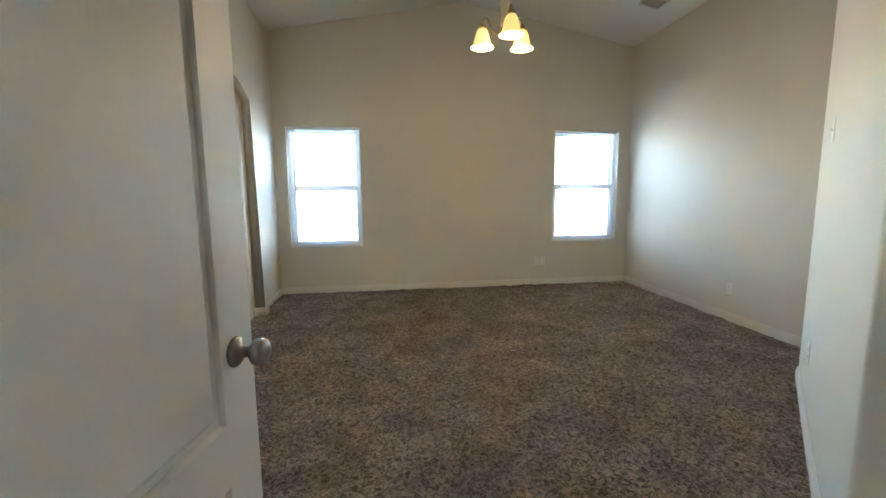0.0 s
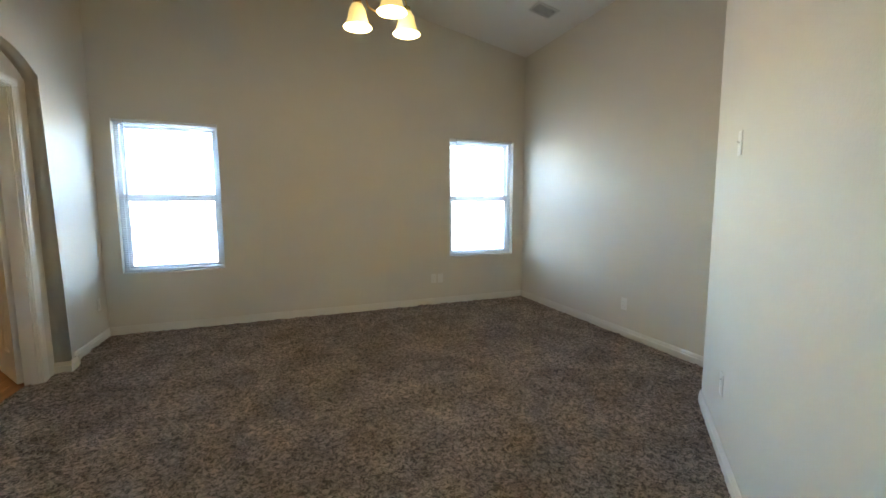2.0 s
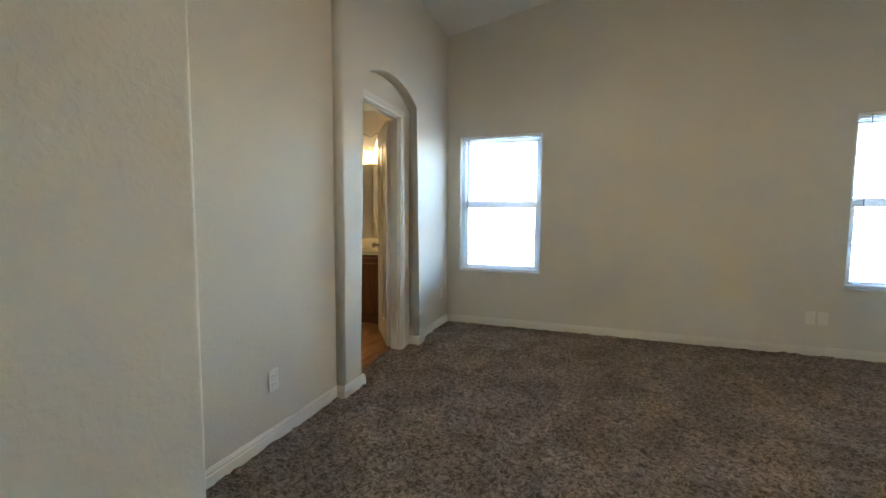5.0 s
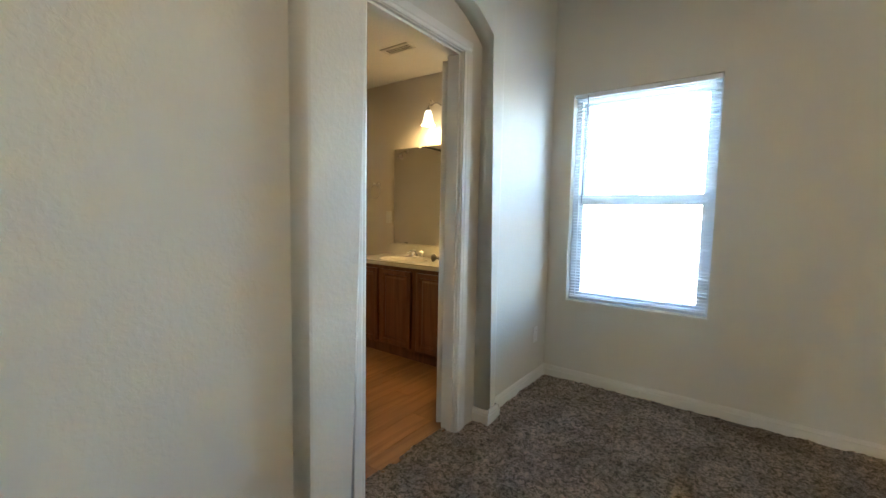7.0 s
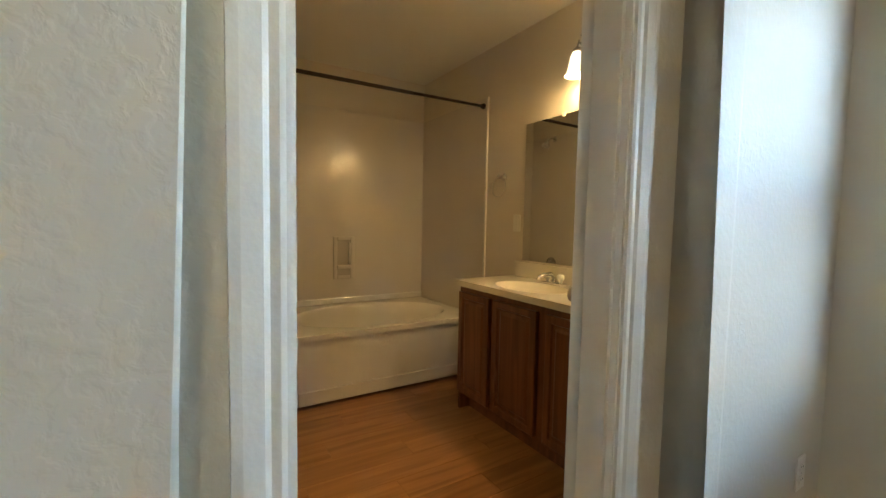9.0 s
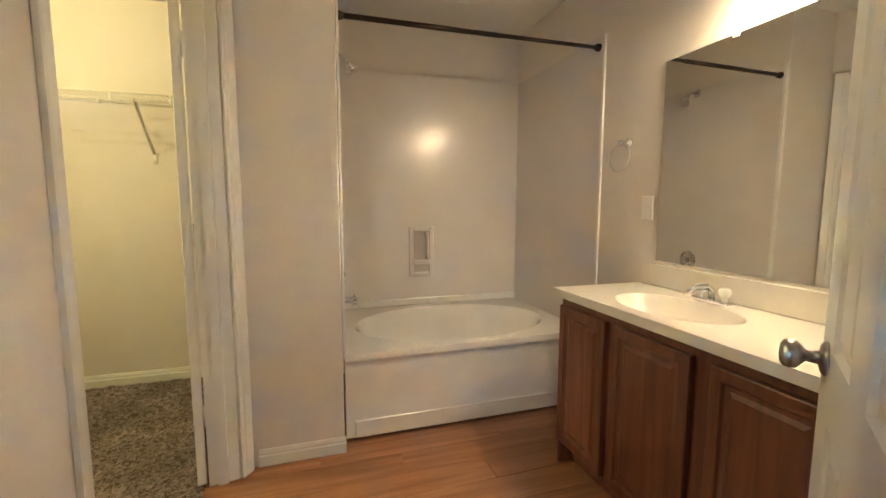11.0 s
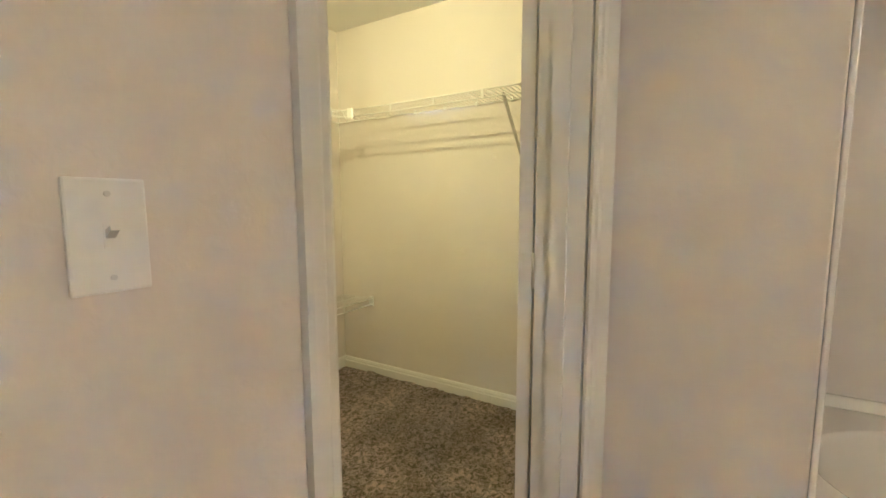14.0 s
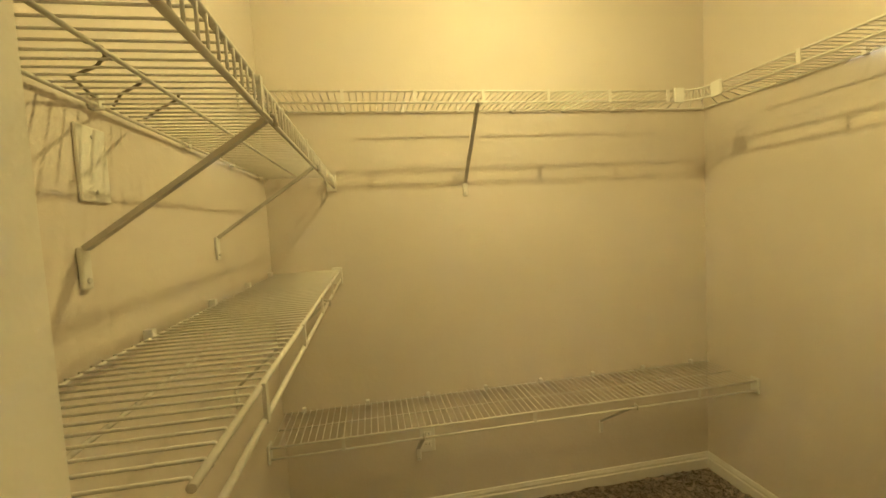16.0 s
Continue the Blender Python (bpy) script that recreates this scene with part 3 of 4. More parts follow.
d2 = thing("door_bath", "cream moulded panel door swung into the bathroom", "door", at=(BX - 0.022, DOOR_Y1 + 0.034, 0.012), turn=125.5)
door_leaf("leaf", 0.655, 2.035, d2, PANELS3, 2)
knob(d2, 0.595, 0.90, 0.035)
for z in (0.30, 1.06, 1.80):
    hinge(d2, 0.0, -0.003, z)

# ---- chandelier ----
CH = Vector((0.955, 3.64, 0))


def shade_profile(r=1.0):
    return [(0.020 * r, 0.0), (0.028 * r, -0.006), (0.040 * r, -0.03), (0.048 * r, -0.07), (0.055 * r, -0.10), (0.068 * r, -0.122), (0.074 * r, -0.13)]


def glass_shade(parent, at, mat, r=1.0):
    bm = bmesh.new()
    prof = shade_profile(r)
    lathe(bm, prof + [(a - 0.003, b) for a, b in reversed(prof)], at, 28, cap=False)
    sh = part("shade", bm, mat, parent, "frosted glass bell shade, lit")
    bm = bmesh.new()
    lathe(bm, [(0.004, -0.028), (0.02, -0.04), (0.028, -0.065), (0.02, -0.09), (0.004, -0.098)], at, 16)
    part("bulb", bm, HOT, sh, "glowing bulb")
    return sh


ch = thing("chandelier", "brass chandelier with frosted glass bell shades, lit", "chandelier", at=(CH.x, CH.y, 0.03))
TOPZ = RIDGE - 0.054
bm = bmesh.new()
lathe(bm, [(0.06, TOPZ), (0.06, TOPZ - 0.012), (0.035, TOPZ - 0.045), (0.01, TOPZ - 0.055)], (0, 0, 0), 24)
part("canopy", bm, BRASS, ch)
bm = bmesh.new()
tube(bm, [(0, 0, TOPZ - 0.05), (0, 0, 2.62)], 0.006, 8)
part("stem", bm, BRASS, ch)
bm = bmesh.new()
lathe(bm, [(0.008, 2.64), (0.03, 2.625), (0.042, 2.58), (0.036, 2.52), (0.026, 2.45), (0.03, 2.41), (0.034, 2.385), (0.012, 2.372)], (0, 0, 0), 24)
part("column", bm, material("cream_ceramic", (0.8, 0.74, 0.6), 0.3), ch, "cream column body")
bm = bmesh.new()
lathe(bm, [(0.012, 2.374), (0.03, 2.36), (0.034, 2.345), (0.018, 2.325), (0.01, 2.315), (0.015, 2.303), (0.012, 2.293), (0.002, 2.288)], (0, 0, 0), 20)
part("finial", bm, BRASS, ch)
for ang in (-92, 28, 148):
    c, s = math.cos(radians(ang)), math.sin(radians(ang))
    bm = bmesh.new()
    tube(bm, [(c * r, s * r, z) for r, z in ((0.022, 2.35), (0.06, 2.335), (0.10, 2.36), (0.115, 2.41), (0.13, 2.448), (0.155, 2.452), (0.168, 2.43), (0.168, 2.405))], 0.0055, 8)
    arm = part("arm", bm, BRASS, ch)
    bm = bmesh.new()
    lathe(bm, [(0.01, 0.03), (0.024, 0.022), (0.026, 0.0), (0.02, -0.004)], (c * 0.168, s * 0.168, 2.385), 18)
    part("shade_holder", bm, BRASS, arm)
    glass_shade(ch, (c * 0.168, s * 0.168, 2.385), SHADE, 1.12)
    bulb("chandelier_light", (CH.x + c * 0.168, CH.y + s * 0.168, 2.258), 0.18, (1.0, 0.72, 0.40), 0.03)


# ---- ceiling registers ----
def register(at, sx, sy, tilt, label):
    v = thing("ceiling_vent", label, "vent", at=at)
    v.matrix_basis = pose(*at, 0, tilt, 0)
    boxes("frame", GREY, v, (-sx / 2, sx / 2, -sy / 2, -sy / 2 + 0.02, -0.008, 0), (-sx / 2, sx / 2, sy / 2 - 0.02, sy / 2, -0.008, 0), (-sx / 2, -sx / 2 + 0.02, -sy / 2 + 0.02, sy / 2 - 0.02, -0.008, 0), (sx / 2 - 0.02, sx / 2, -sy / 2 + 0.02, sy / 2 - 0.02, -0.008, 0))
    # near-black sheet paints the unlit duct behind the slats
    boxes("duct_shade", DARK, v, (-sx / 2 + 0.018, sx / 2 - 0.018, -sy / 2 + 0.018, sy / 2 - 0.018, -0.002, 0.0))
    n = max(3, int((sy - 0.04) / 0.02))
    for k in range(n):
        y = -sy / 2 + 0.02 + (sy - 0.04) * (k + 0.5) / n
        boxes("slat", GREY, v, (-sx / 2 + 0.02, sx / 2 - 0.02, y - 0.004, y + 0.003, -0.007, -0.003))
    return v


slope = math.degrees(math.atan2(RIDGE - EAVE, RX - RIDGE_X))
VX = 2.97
register((VX, 5.02, RIDGE + (EAVE - RIDGE) * (VX - RIDGE_X) / (RX + 0.1 - RIDGE_X) - 0.012), 0.26, 0.20, slope, "white metal ceiling register on the vault")
register((-2.25, 5.47, BATH_CEIL - 0.0005), 0.27, 0.11, 0, "small white register in the bathroom ceiling")

# ---- bathroom and closet shell ----
structure("wall_bath_north", BATH_PAINT, (-4.6, BX, BATH_Y, FY - 0.002, -0.05, BATH_CEIL + 0.01), label="beige textured drywall")
structure("wall_alcove_west", BATH_PAINT, (-4.6, ALC_X, ALC_Y, BATH_Y, -0.05, BATH_CEIL + 0.01), label="beige drywall behind the tub")
slab_outline("wall_plumbing", [(-3.24, 4.215), (-3.24, ALC_Y), (-4.6, ALC_Y), (-4.6, 4.12), (-3.27, 4.12)], -0.05, BATH_CEIL + 0.01, BATH_PAINT, "beige drywall between tub and closet", 0.006)
LD0, LD1 = -2.075, -1.50
DW_L, DW_R = (-2.65, BATH_S), (-3.168, 4.205)
structure("wall_bath_south", BATH_PAINT, (-2.583, LD0 - JT, BATH_S - 0.105, BATH_S, -0.05, BATH_CEIL + 0.01), (LD0 - JT, LD1 + JT, BATH_S - 0.105, BATH_S, DOOR_H + JT, BATH_CEIL + 0.01), (LD1 + JT, BX, BATH_S - 0.105, BATH_S, -0.05, BATH_CEIL + 0.01), label="beige textured drywall")
slab_outline("wall_closet_head", [(-2.583, BATH_S), (-3.168, 4.215), (-3.24, 4.24), (-3.27, 4.06), (-2.583, BATH_S - 0.105)], DOOR_H + JT, BATH_CEIL + 0.01, BATH_PAINT, "beige drywall over the closet door")
structure("wall_closet_east", CLOSET_PAINT, (CL_L, CL_L + 0.1, CL_Y, BATH_S - 0.105, -0.05, BATH_CEIL + 0.01), label="cream-lit drywall")
structure("wall_closet_south", CLOSET_PAINT, (CL_R - 0.1, CL_L + 0.1, CL_Y - 0.1, CL_Y, -0.05, BATH_CEIL + 0.01), label="cream-lit drywall")
structure("wall_closet_west", CLOSET_PAINT, (CL_R - 0.1, CL_R, CL_Y, 4.12, -0.05, BATH_CEIL + 0.01), label="cream-lit drywall")
# unseen wall added to close off the space behind the linen door
structure("wall_linen_back", PAINT, (-2.2, BX, 3.1, 3.2, -0.05, BATH_CEIL), label="unseen plain drywall added behind a shut door")
structure("ceiling_bath", CEIL, (-4.65, BX + 0.005, CL_Y - 0.15, FY - 0.003, BATH_CEIL, BATH_CEIL + 0.1), label="white textured ceiling")

baseboard((-3.24, 4.262), (-3.24, ALC_Y + 0.006), (1, 0), 0.08)
baseboard((CL_L - 0.002, CL_Y), (CL_R, CL_Y), (0, 1))
baseboard((CL_R, CL_Y), (CL_R, 4.1), (1, 0))
baseboard((CL_L, CL_Y), (CL_L, 3.78), (-1, 0))
baseboard((-2.58, BATH_S), (LD0 - 0.085, BATH_S), (0, 1))

# closet door frame, set askew across the corner
bm = bmesh.new()
prism(bm, [(-3.170, 4.190), (-3.235, 4.215), (-3.27, 4.12), (-3.22, 4.06), (-3.150, 4.075)], 0, DOOR_H)
tagged(part("trim_jamb", bm, TRIM, None, "cream painted closet door jamb"), kind="structure")
bm = bmesh.new()
prism(bm, [(-3.150, 4.150), (-3.17, 4.150), (-3.165, 4.112), (-3.144, 4.112)], 0, DOOR_H)
tagged(part("trim_door_stop", bm, TRIM, None, "cream painted door stop"), kind="structure")
casing("trim_casing", (-3.172, 4.196, 0), (-3.172, 4.196, DOOR_H + 0.006), (-0.88, 0.477, 0), (0.477, 0.88, 0), 0.066)
slab_outline("trim_jamb_west", [(-2.648, BATH_S + 0.002), (-2.648, BATH_S - 0.107), (-2.60, BATH_S - 0.107), (-2.585, BATH_S + 0.002)], 0, DOOR_H, TRIM, "cream painted closet door jamb")

casing("trim_casing", (-2.642, BATH_S + 0.002, 0), (-2.642, BATH_S + 0.002, DOOR_H + 0.006), (1, 0, 0), (0, 1, 0), 0.066)
d3 = thing("door_closet", "cream moulded panel door folded back into the closet", "door", at=(-3.160, 4.066, 0.012), turn=195.0)
door_leaf("leaf", 0.60, 2.03, d3, PANELS3, 2)
for z in (0.30, 1.06, 1.79):
    hinge(d3, -0.004, -0.004, z)

# linen door, shut
structure("door_frame_linen", TRIM, (LD0 - JT, LD0, BATH_S - 0.107, BATH_S + 0.002, 0, DOOR_H + JT), (LD1, LD1 + JT, BATH_S - 0.107, BATH_S + 0.002, 0, DOOR_H + JT), (LD0, LD1, BATH_S - 0.107, BATH_S + 0.002, DOOR_H, DOOR_H + JT), label="cream painted door jamb")
casing("trim_casing", (LD0 - 0.006, BATH_S, 0), (LD0 - 0.006, BATH_S, DOOR_H + 0.006), (-1, 0, 0), (0, 1, 0))
casing("trim_casing", (LD0 - 0.064, BATH_S, DOOR_H + 0.006), (LD1 + 0.02, BATH_S, DOOR_H + 0.006), (0, 0, 1), (0, 1, 0))
d4 = thing("door_linen", "cream moulded panel door, shut", "door", at=(LD0 + 0.004, BATH_S - 0.036, 0.012))
door_leaf("leaf", LD1 - LD0 - 0.008, 2.03, d4, PANELS3, 2)
for z in (0.30, 1.02, 1.79):
    hinge(d4, -0.002, 0.038, z)
plate("light_switch", (-2.342, BATH_S, 1.208), 180, "white toggle switch by the closet door", "switches")
plate("rocker_switch", (-2.89, BATH_Y, 1.182), 0, "white rocker switch plate beside the mirror")

# ---- bath fittings ----


def oval_deck(bm, x0, x1, y0, y1, z, cx, cy, rx, ry, rings, n=64):
    """A flat deck with an oval hole, and the bowl below it as (scale, height) rings."""
    outer, hole = [], []
    for k in range(n):
        a = 2 * math.pi * (k + 0.5) / n
        c, s = math.cos(a), math.sin(a)
        hole.append(bm.verts.new((cx + rx * c, cy + ry * s, z)))
        tx = ((x1 if c > 0 else x0) - cx) / c if abs(c) > 1e-6 else 1e9
        ty = ((y1 if s > 0 else y0) - cy) / s if abs(s) > 1e-6 else 1e9
        t = min(abs(tx), abs(ty))
        outer.append([cx + t * c, cy + t * s])
    for gx in (x0, x1):
        for gy in (y0, y1):
            k = min(range(n), key=lambda i: (outer[i][0] - gx) ** 2 + (outer[i][1] - gy) ** 2)
            outer[k] = [gx, gy]
    outer = [bm.verts.new((*p, z)) for p in outer]
    low = [bm.verts.new((v.co.x, v.co.y, z - 0.035)) for v in outer]
    loops = [low, outer, hole] + [[bm.verts.new((cx + rx * f * math.cos(2 * math.pi * (k + 0.5) / n), cy + ry * f * math.sin(2 * math.pi * (k + 0.5) / n), h)) for k in range(n)] for f, h in rings]
    for j, (a, b) in enumerate(zip(loops, loops[1:])):
        for k in range(n):
            f = bm.faces.new((a[k], a[(k + 1) % n], b[(k + 1) % n], b[k]))
            f.smooth = j >= 2
    bm.faces.new(loops[-1])


TUB_Z = 0.462
tub = thing("bathtub", "white acrylic alcove tub with an oval basin", "bathtub")
bm = bmesh.new()
oval_deck(bm, ALC_X + 0.012, TUB_X - 0.018, ALC_Y + 0.012, BATH_Y - 0.012, TUB_Z, -3.745, 5.36, 0.40, 0.615, [(0.985, TUB_Z - 0.004), (0.96, TUB_Z - 0.02), (0.92, TUB_Z - 0.1), (0.86, 0.24), (0.78, 0.14), (0.66, 0.10), (0.4, 0.092)])
part("basin", bm, FIBRE, tub)
boxes("apron", FIBRE, tub, (TUB_X - 0.075, TUB_X - 0.05, ALC_Y + 0.013, BATH_Y - 0.013, 0.01, TUB_Z - 0.036), bevel=0.004)
boxes("skirt", FIBRE, tub, (TUB_X - 0.052, TUB_X - 0.04, ALC_Y + 0.06, BATH_Y - 0.014, 0.012, 0.10), bevel=0.004)
bm = bmesh.new()
lathe(bm, [(0.03, 0.0), (0.03, 0.006), (0.012, 0.01)], (-3.745, ALC_Y + 0.155, 0.335), 20, "y")
part("overflow_plate", bm, CHROME, tub)

sur = thing("tub_surround", "glossy beige acrylic wall surround around the tub", "tub surround")
SZ0, SZ1 = TUB_Z + 0.001, 2.11
boxes("back_panel", SURROUND, sur, (ALC_X + 0.001, ALC_X + 0.011, ALC_Y + 0.001, BATH_Y - 0.001, SZ0, SZ1), bevel=0.002)
boxes("side_panel", SURROUND, sur, (ALC_X + 0.012, -3.262, ALC_Y + 0.001, ALC_Y + 0.010, SZ0, SZ1), bevel=0.002)
boxes("side_panel", SURROUND, sur, (ALC_X + 0.012, -3.252, BATH_Y - 0.010, BATH_Y - 0.001, SZ0, SZ1), bevel=0.002)
boxes("edge_strip", FIBRE, sur, (-3.254, -3.232, BATH_Y - 0.014, BATH_Y - 0.001, SZ0, SZ1), bevel=0.003)
boxes("edge_strip", FIBRE, sur, (-3.264, -3.242, ALC_Y + 0.001, ALC_Y + 0.013, SZ0, SZ1), bevel=0.003)
boxes("cove_strip", FIBRE, sur, (ALC_X + 0.012, ALC_X + 0.03, ALC_Y + 0.012, BATH_Y - 0.012, SZ0, SZ0 + 0.05), bevel=0.006)
# moulded soap niche with a grab bar
sx, sy0, sy1, sz0, sz1 = ALC_X + 0.011, 5.19, 5.375, 0.675, 1.04
niche = boxes("soap_niche", SURROUND, sur, (sx, sx + 0.016, sy0, sy0 + 0.035, sz0, sz1), (sx, sx + 0.016, sy1 - 0.035, sy1, sz0, sz1), (sx, sx + 0.016, sy0 + 0.035, sy1 - 0.035, sz1 - 0.035, sz1), (sx, sx + 0.016, sy0 + 0.035, sy1 - 0.035, sz0, sz0 + 0.03), (sx, sx + 0.028, sy0 + 0.03, sy1 - 0.03, sz0 + 0.085, sz0 + 0.12), bevel=0.006, label="moulded soap dish")
# flat sheet in a darker tone paints the shade inside the niche
boxes("recess", material("niche_shade", (0.5, 0.45, 0.4), 0.3), niche, (sx - 0.0005, sx + 0.001, sy0 + 0.03, sy1 - 0.03, sz0 + 0.02, sz1 - 0.03))
bm = bmesh.new()
tube(bm, [(sx + 0.01, sy1 - 0.05, sz1 - 0.05), (sx + 0.03, sy1 - 0.05, sz1 - 0.06), (sx + 0.03, sy1 - 0.05, sz0 + 0.15), (sx + 0.01, sy1 - 0.05, sz0 + 0.13)], 0.009, 8)
part("grab_bar", bm, SURROUND, niche)

rod = thing("shower_rod", "dark bronze tension shower curtain rod", "curtain rod")
bm = bmesh.new()
tube(bm, [(-3.285, ALC_Y + 0.008, 2.038), (-3.285, 5.45, 2.044)], 0.0125, 14)
part("thick_tube", bm, BRONZE, rod)
bm = bmesh.new()
tube(bm, [(-3.285, 5.40, 2.044), (-3.285, BATH_Y - 0.008, 2.052)], 0.0105, 14)
part("thin_tube", bm, BRONZE, rod)
for y, s in ((ALC_Y, 1), (BATH_Y, -1)):
    bm = bmesh.new()
    lathe(bm, [(0.021, 0.001 * s), (0.021, 0.02 * s), (0.016, 0.035 * s), (0.013, 0.04 * s)], (-3.285, y, 2.038 if s > 0 else 2.052), 16, "y")
    part("end_cap", bm, BRONZE, rod)

sh = thing("shower", "chrome shower head on a short arm", "shower head")
bm = bmesh.new()
lathe(bm, [(0.03, 0.011), (0.03, 0.014), (0.02, 0.02)], (-3.90, ALC_Y, 2.075), 18, "y")
part("flange", bm, CHROME, sh)
bm = bmesh.new()
tube(bm, [(-3.90, ALC_Y + 0.01, 2.075), (-3.90, ALC_Y + 0.06, 2.078), (-3.90, ALC_Y + 0.09, 2.06), (-3.90, ALC_Y + 0.105, 2.045)], 0.009, 10)
part("arm", bm, CHROME, sh)
bm = bmesh.new()
d = Vector((0, 0.55, -0.83)).normalized()
c0 = Vector((-3.90, ALC_Y + 0.10, 2.05))
for r0, r1, a, b in ((0.014, 0.014, 0.0, 0.02), (0.014, 0.038, 0.02, 0.055), (0.038, 0.039, 0.055, 0.078)):
    side = Vector((1, 0, 0))
    up = d.cross(side)
    rr = [[bm.verts.new(c0 + d * h + q * (math.cos(2 * math.pi * k / 18) * side + math.sin(2 * math.pi * k / 18) * up)) for k in range(18)] for q, h in ((r0, a), (r1, b))]
    for k in range(18):
        bm.faces.new((rr[0][k], rr[0][(k + 1) % 18], rr[1][(k + 1) % 18], rr[1][k])).smooth = True
    bm.faces.new(rr[1])
part("head", bm, CHROME, sh)

valve = thing("shower_valve", "round chrome valve plate with a knob", "faucet")
bm = bmesh.new()
lathe(bm, [(0.072, 0.011), (0.07, 0.016), (0.03, 0.024), (0.02, 0.03)], (-3.89, ALC_Y, 0.755), 28, "y")
part("escutcheon", bm, CHROME, valve)
bm = bmesh.new()
lathe(bm, [(0.016, 0.026), (0.027, 0.04), (0.029, 0.06), (0.02, 0.068)], (-3.89, ALC_Y, 0.755), 14, "y")
part("handle", bm, CHROME, valve)
sp = thing("tub_spout", "short chrome tub spout on the wall", "faucet")
bm = bmesh.new()
lathe(bm, [(0.03, 0.011), (0.03, 0.014), (0.024, 0.02), (0.023, 0.10), (0.022, 0.128), (0.016, 0.135)], (-3.89, ALC_Y, 0.60), 18, "y")
box(bm, -3.908, -3.872, ALC_Y + 0.1, ALC_Y + 0.132, 0.570, 0.6, 0.003)
lathe(bm, [(0.006, 0.02), (0.006, 0.038)], (-3.89, ALC_Y + 0.115, 0.60), 10, "z")
part("spout", bm, CHROME, sp)

# vanity
VX0, VX1, VY, VZ = -2.875, BX - 0.003, 5.595, 0.785
van = thing("vanity_cabinet", "dark reddish stained oak vanity cabinet", "cabinet")
boxes("side_panel", CABINET, van, (VX0, VX0 + 0.018, VY, BATH_Y - 0.002, 0.0, VZ))
boxes("side_panel", CABINET, van, (VX1 - 0.018, VX1, VY, BATH_Y - 0.002, 0.0, VZ))
boxes("toe_kick", CABINET, van, (VX0 + 0.018, VX1 - 0.018, VY + 0.07, VY + 0.085, 0.0, 0.10))
boxes("bottom_panel", CABINET, van, (VX0 + 0.018, VX1 - 0.018, VY + 0.02, BATH_Y - 0.004, 0.10, 0.118))
DOORS = ((-2.862, -2.565), (-2.525, -2.19), (-2.125, -1.82), (-1.785, -1.485))
boxes("face_frame", CABINET, van, (VX0 + 0.018, VX1 - 0.018, VY, VY + 0.018, VZ - 0.05, VZ), (VX0 + 0.018, VX1 - 0.018, VY, VY + 0.018, 0.10, 0.15), *[(DOORS[i - 1][1] - 0.01 if i else VX0 + 0.018, a + 0.01, VY, VY + 0.018, 0.15, VZ - 0.05) for i, (a, b) in enumerate(DOORS)])


def cabinet_door(x0, x1, z0, z1):
    bm = bmesh.new()
    box(bm, x0, x1, VY - 0.021, VY - 0.001, z0, z1)
    bmesh.ops.recalc_face_normals(bm, faces=bm.faces[:])
    f = min(bm.faces, key=lambda q: q.calc_center_median().y)
    for inset, depth in ((0.005, -0.002), (0.045, 0.0), (0.008, 0.009), (0.02, 0.0), (0.018, -0.006)):
        bmesh.ops.inset_individual(bm, faces=[f], thickness=inset)
        for v in f.verts:
            v.co.y += depth
    return part("cabinet_door", bm, CABINET, van)


for a, b in DOORS:
    cabinet_door(a, b, 0.125, 0.752)

top = thing("countertop", "cream cultured marble vanity top with integral oval sink", "countertop")
bm = bmesh.new()
oval_deck(bm, -2.905, BX - 0.002, 5.565, BATH_Y - 0.001, 0.822, -2.46, 5.79, 0.245, 0.165, [(0.985, 0.8185), (0.93, 0.80), (0.84, 0.765), (0.7, 0.725), (0.5, 0.70), (0.2, 0.692)])
part("basin_top", bm, MARBLE, top)
boxes("backsplash", MARBLE, top, (-2.885, BX - 0.002, BATH_Y - 0.022, BATH_Y - 0.001, 0.8225, 0.925), bevel=0.004)
bm = bmesh.new()
lathe(bm, [(0.022, 0.693), (0.022, 0.697), (0.012, 0.699)], (-2.46, 5.79, 0), 18)
part("drain", bm, CHROME, top)

fau = thing("sink_faucet", "chrome two-handle faucet with clear knobs", "faucet")
FX, FYY, FZ = -2.46, 5.975, 0.822
boxes("base_plate", CHROME, fau, (FX - 0.078, FX + 0.078, FYY - 0.024, FYY + 0.024, FZ, FZ + 0.018), bevel=0.007)
bm = bmesh.new()
tube(bm, [(FX, FYY, FZ + 0.01), (FX, FYY - 0.005, FZ + 0.05), (FX, FYY - 0.03, FZ + 0.068), (FX, FYY - 0.09, FZ + 0.062), (FX, FYY - 0.115, FZ + 0.05), (FX, FYY - 0.118, FZ + 0.036)], 0.0125, 12)
part("spout", bm, CHROME, fau)
ACRYLIC = material("clear_acrylic", (0.82, 0.82, 0.8), 0.08, spec=0.8)
for x in (FX - 0.051, FX + 0.051):
    bm = bmesh.new()
    lathe(bm, [(0.012, FZ + 0.015), (0.009, FZ + 0.03), (0.018, FZ + 0.034), (0.022, FZ + 0.045), (0.02, FZ + 0.062), (0.01, FZ + 0.067)], (x, FYY, 0), 10)
    part("handle", bm, ACRYLIC, fau, "clear acrylic knob")

mir = thing("wall_mirror", "large frameless plate mirror over the vanity", "mirror")
boxes("mirror_glass", MIRROR, mir, (-2.82, BX - 0.03, BATH_Y - 0.007, BATH_Y - 0.001, 0.937, 1.832))
for x in (-2.50, -1.80):
    boxes("mirror_clip", PLASTIC, mir, (x - 0.012, x + 0.012, BATH_Y - 0.012, BATH_Y - 0.001, 1.82, 1.845), bevel=0.002)

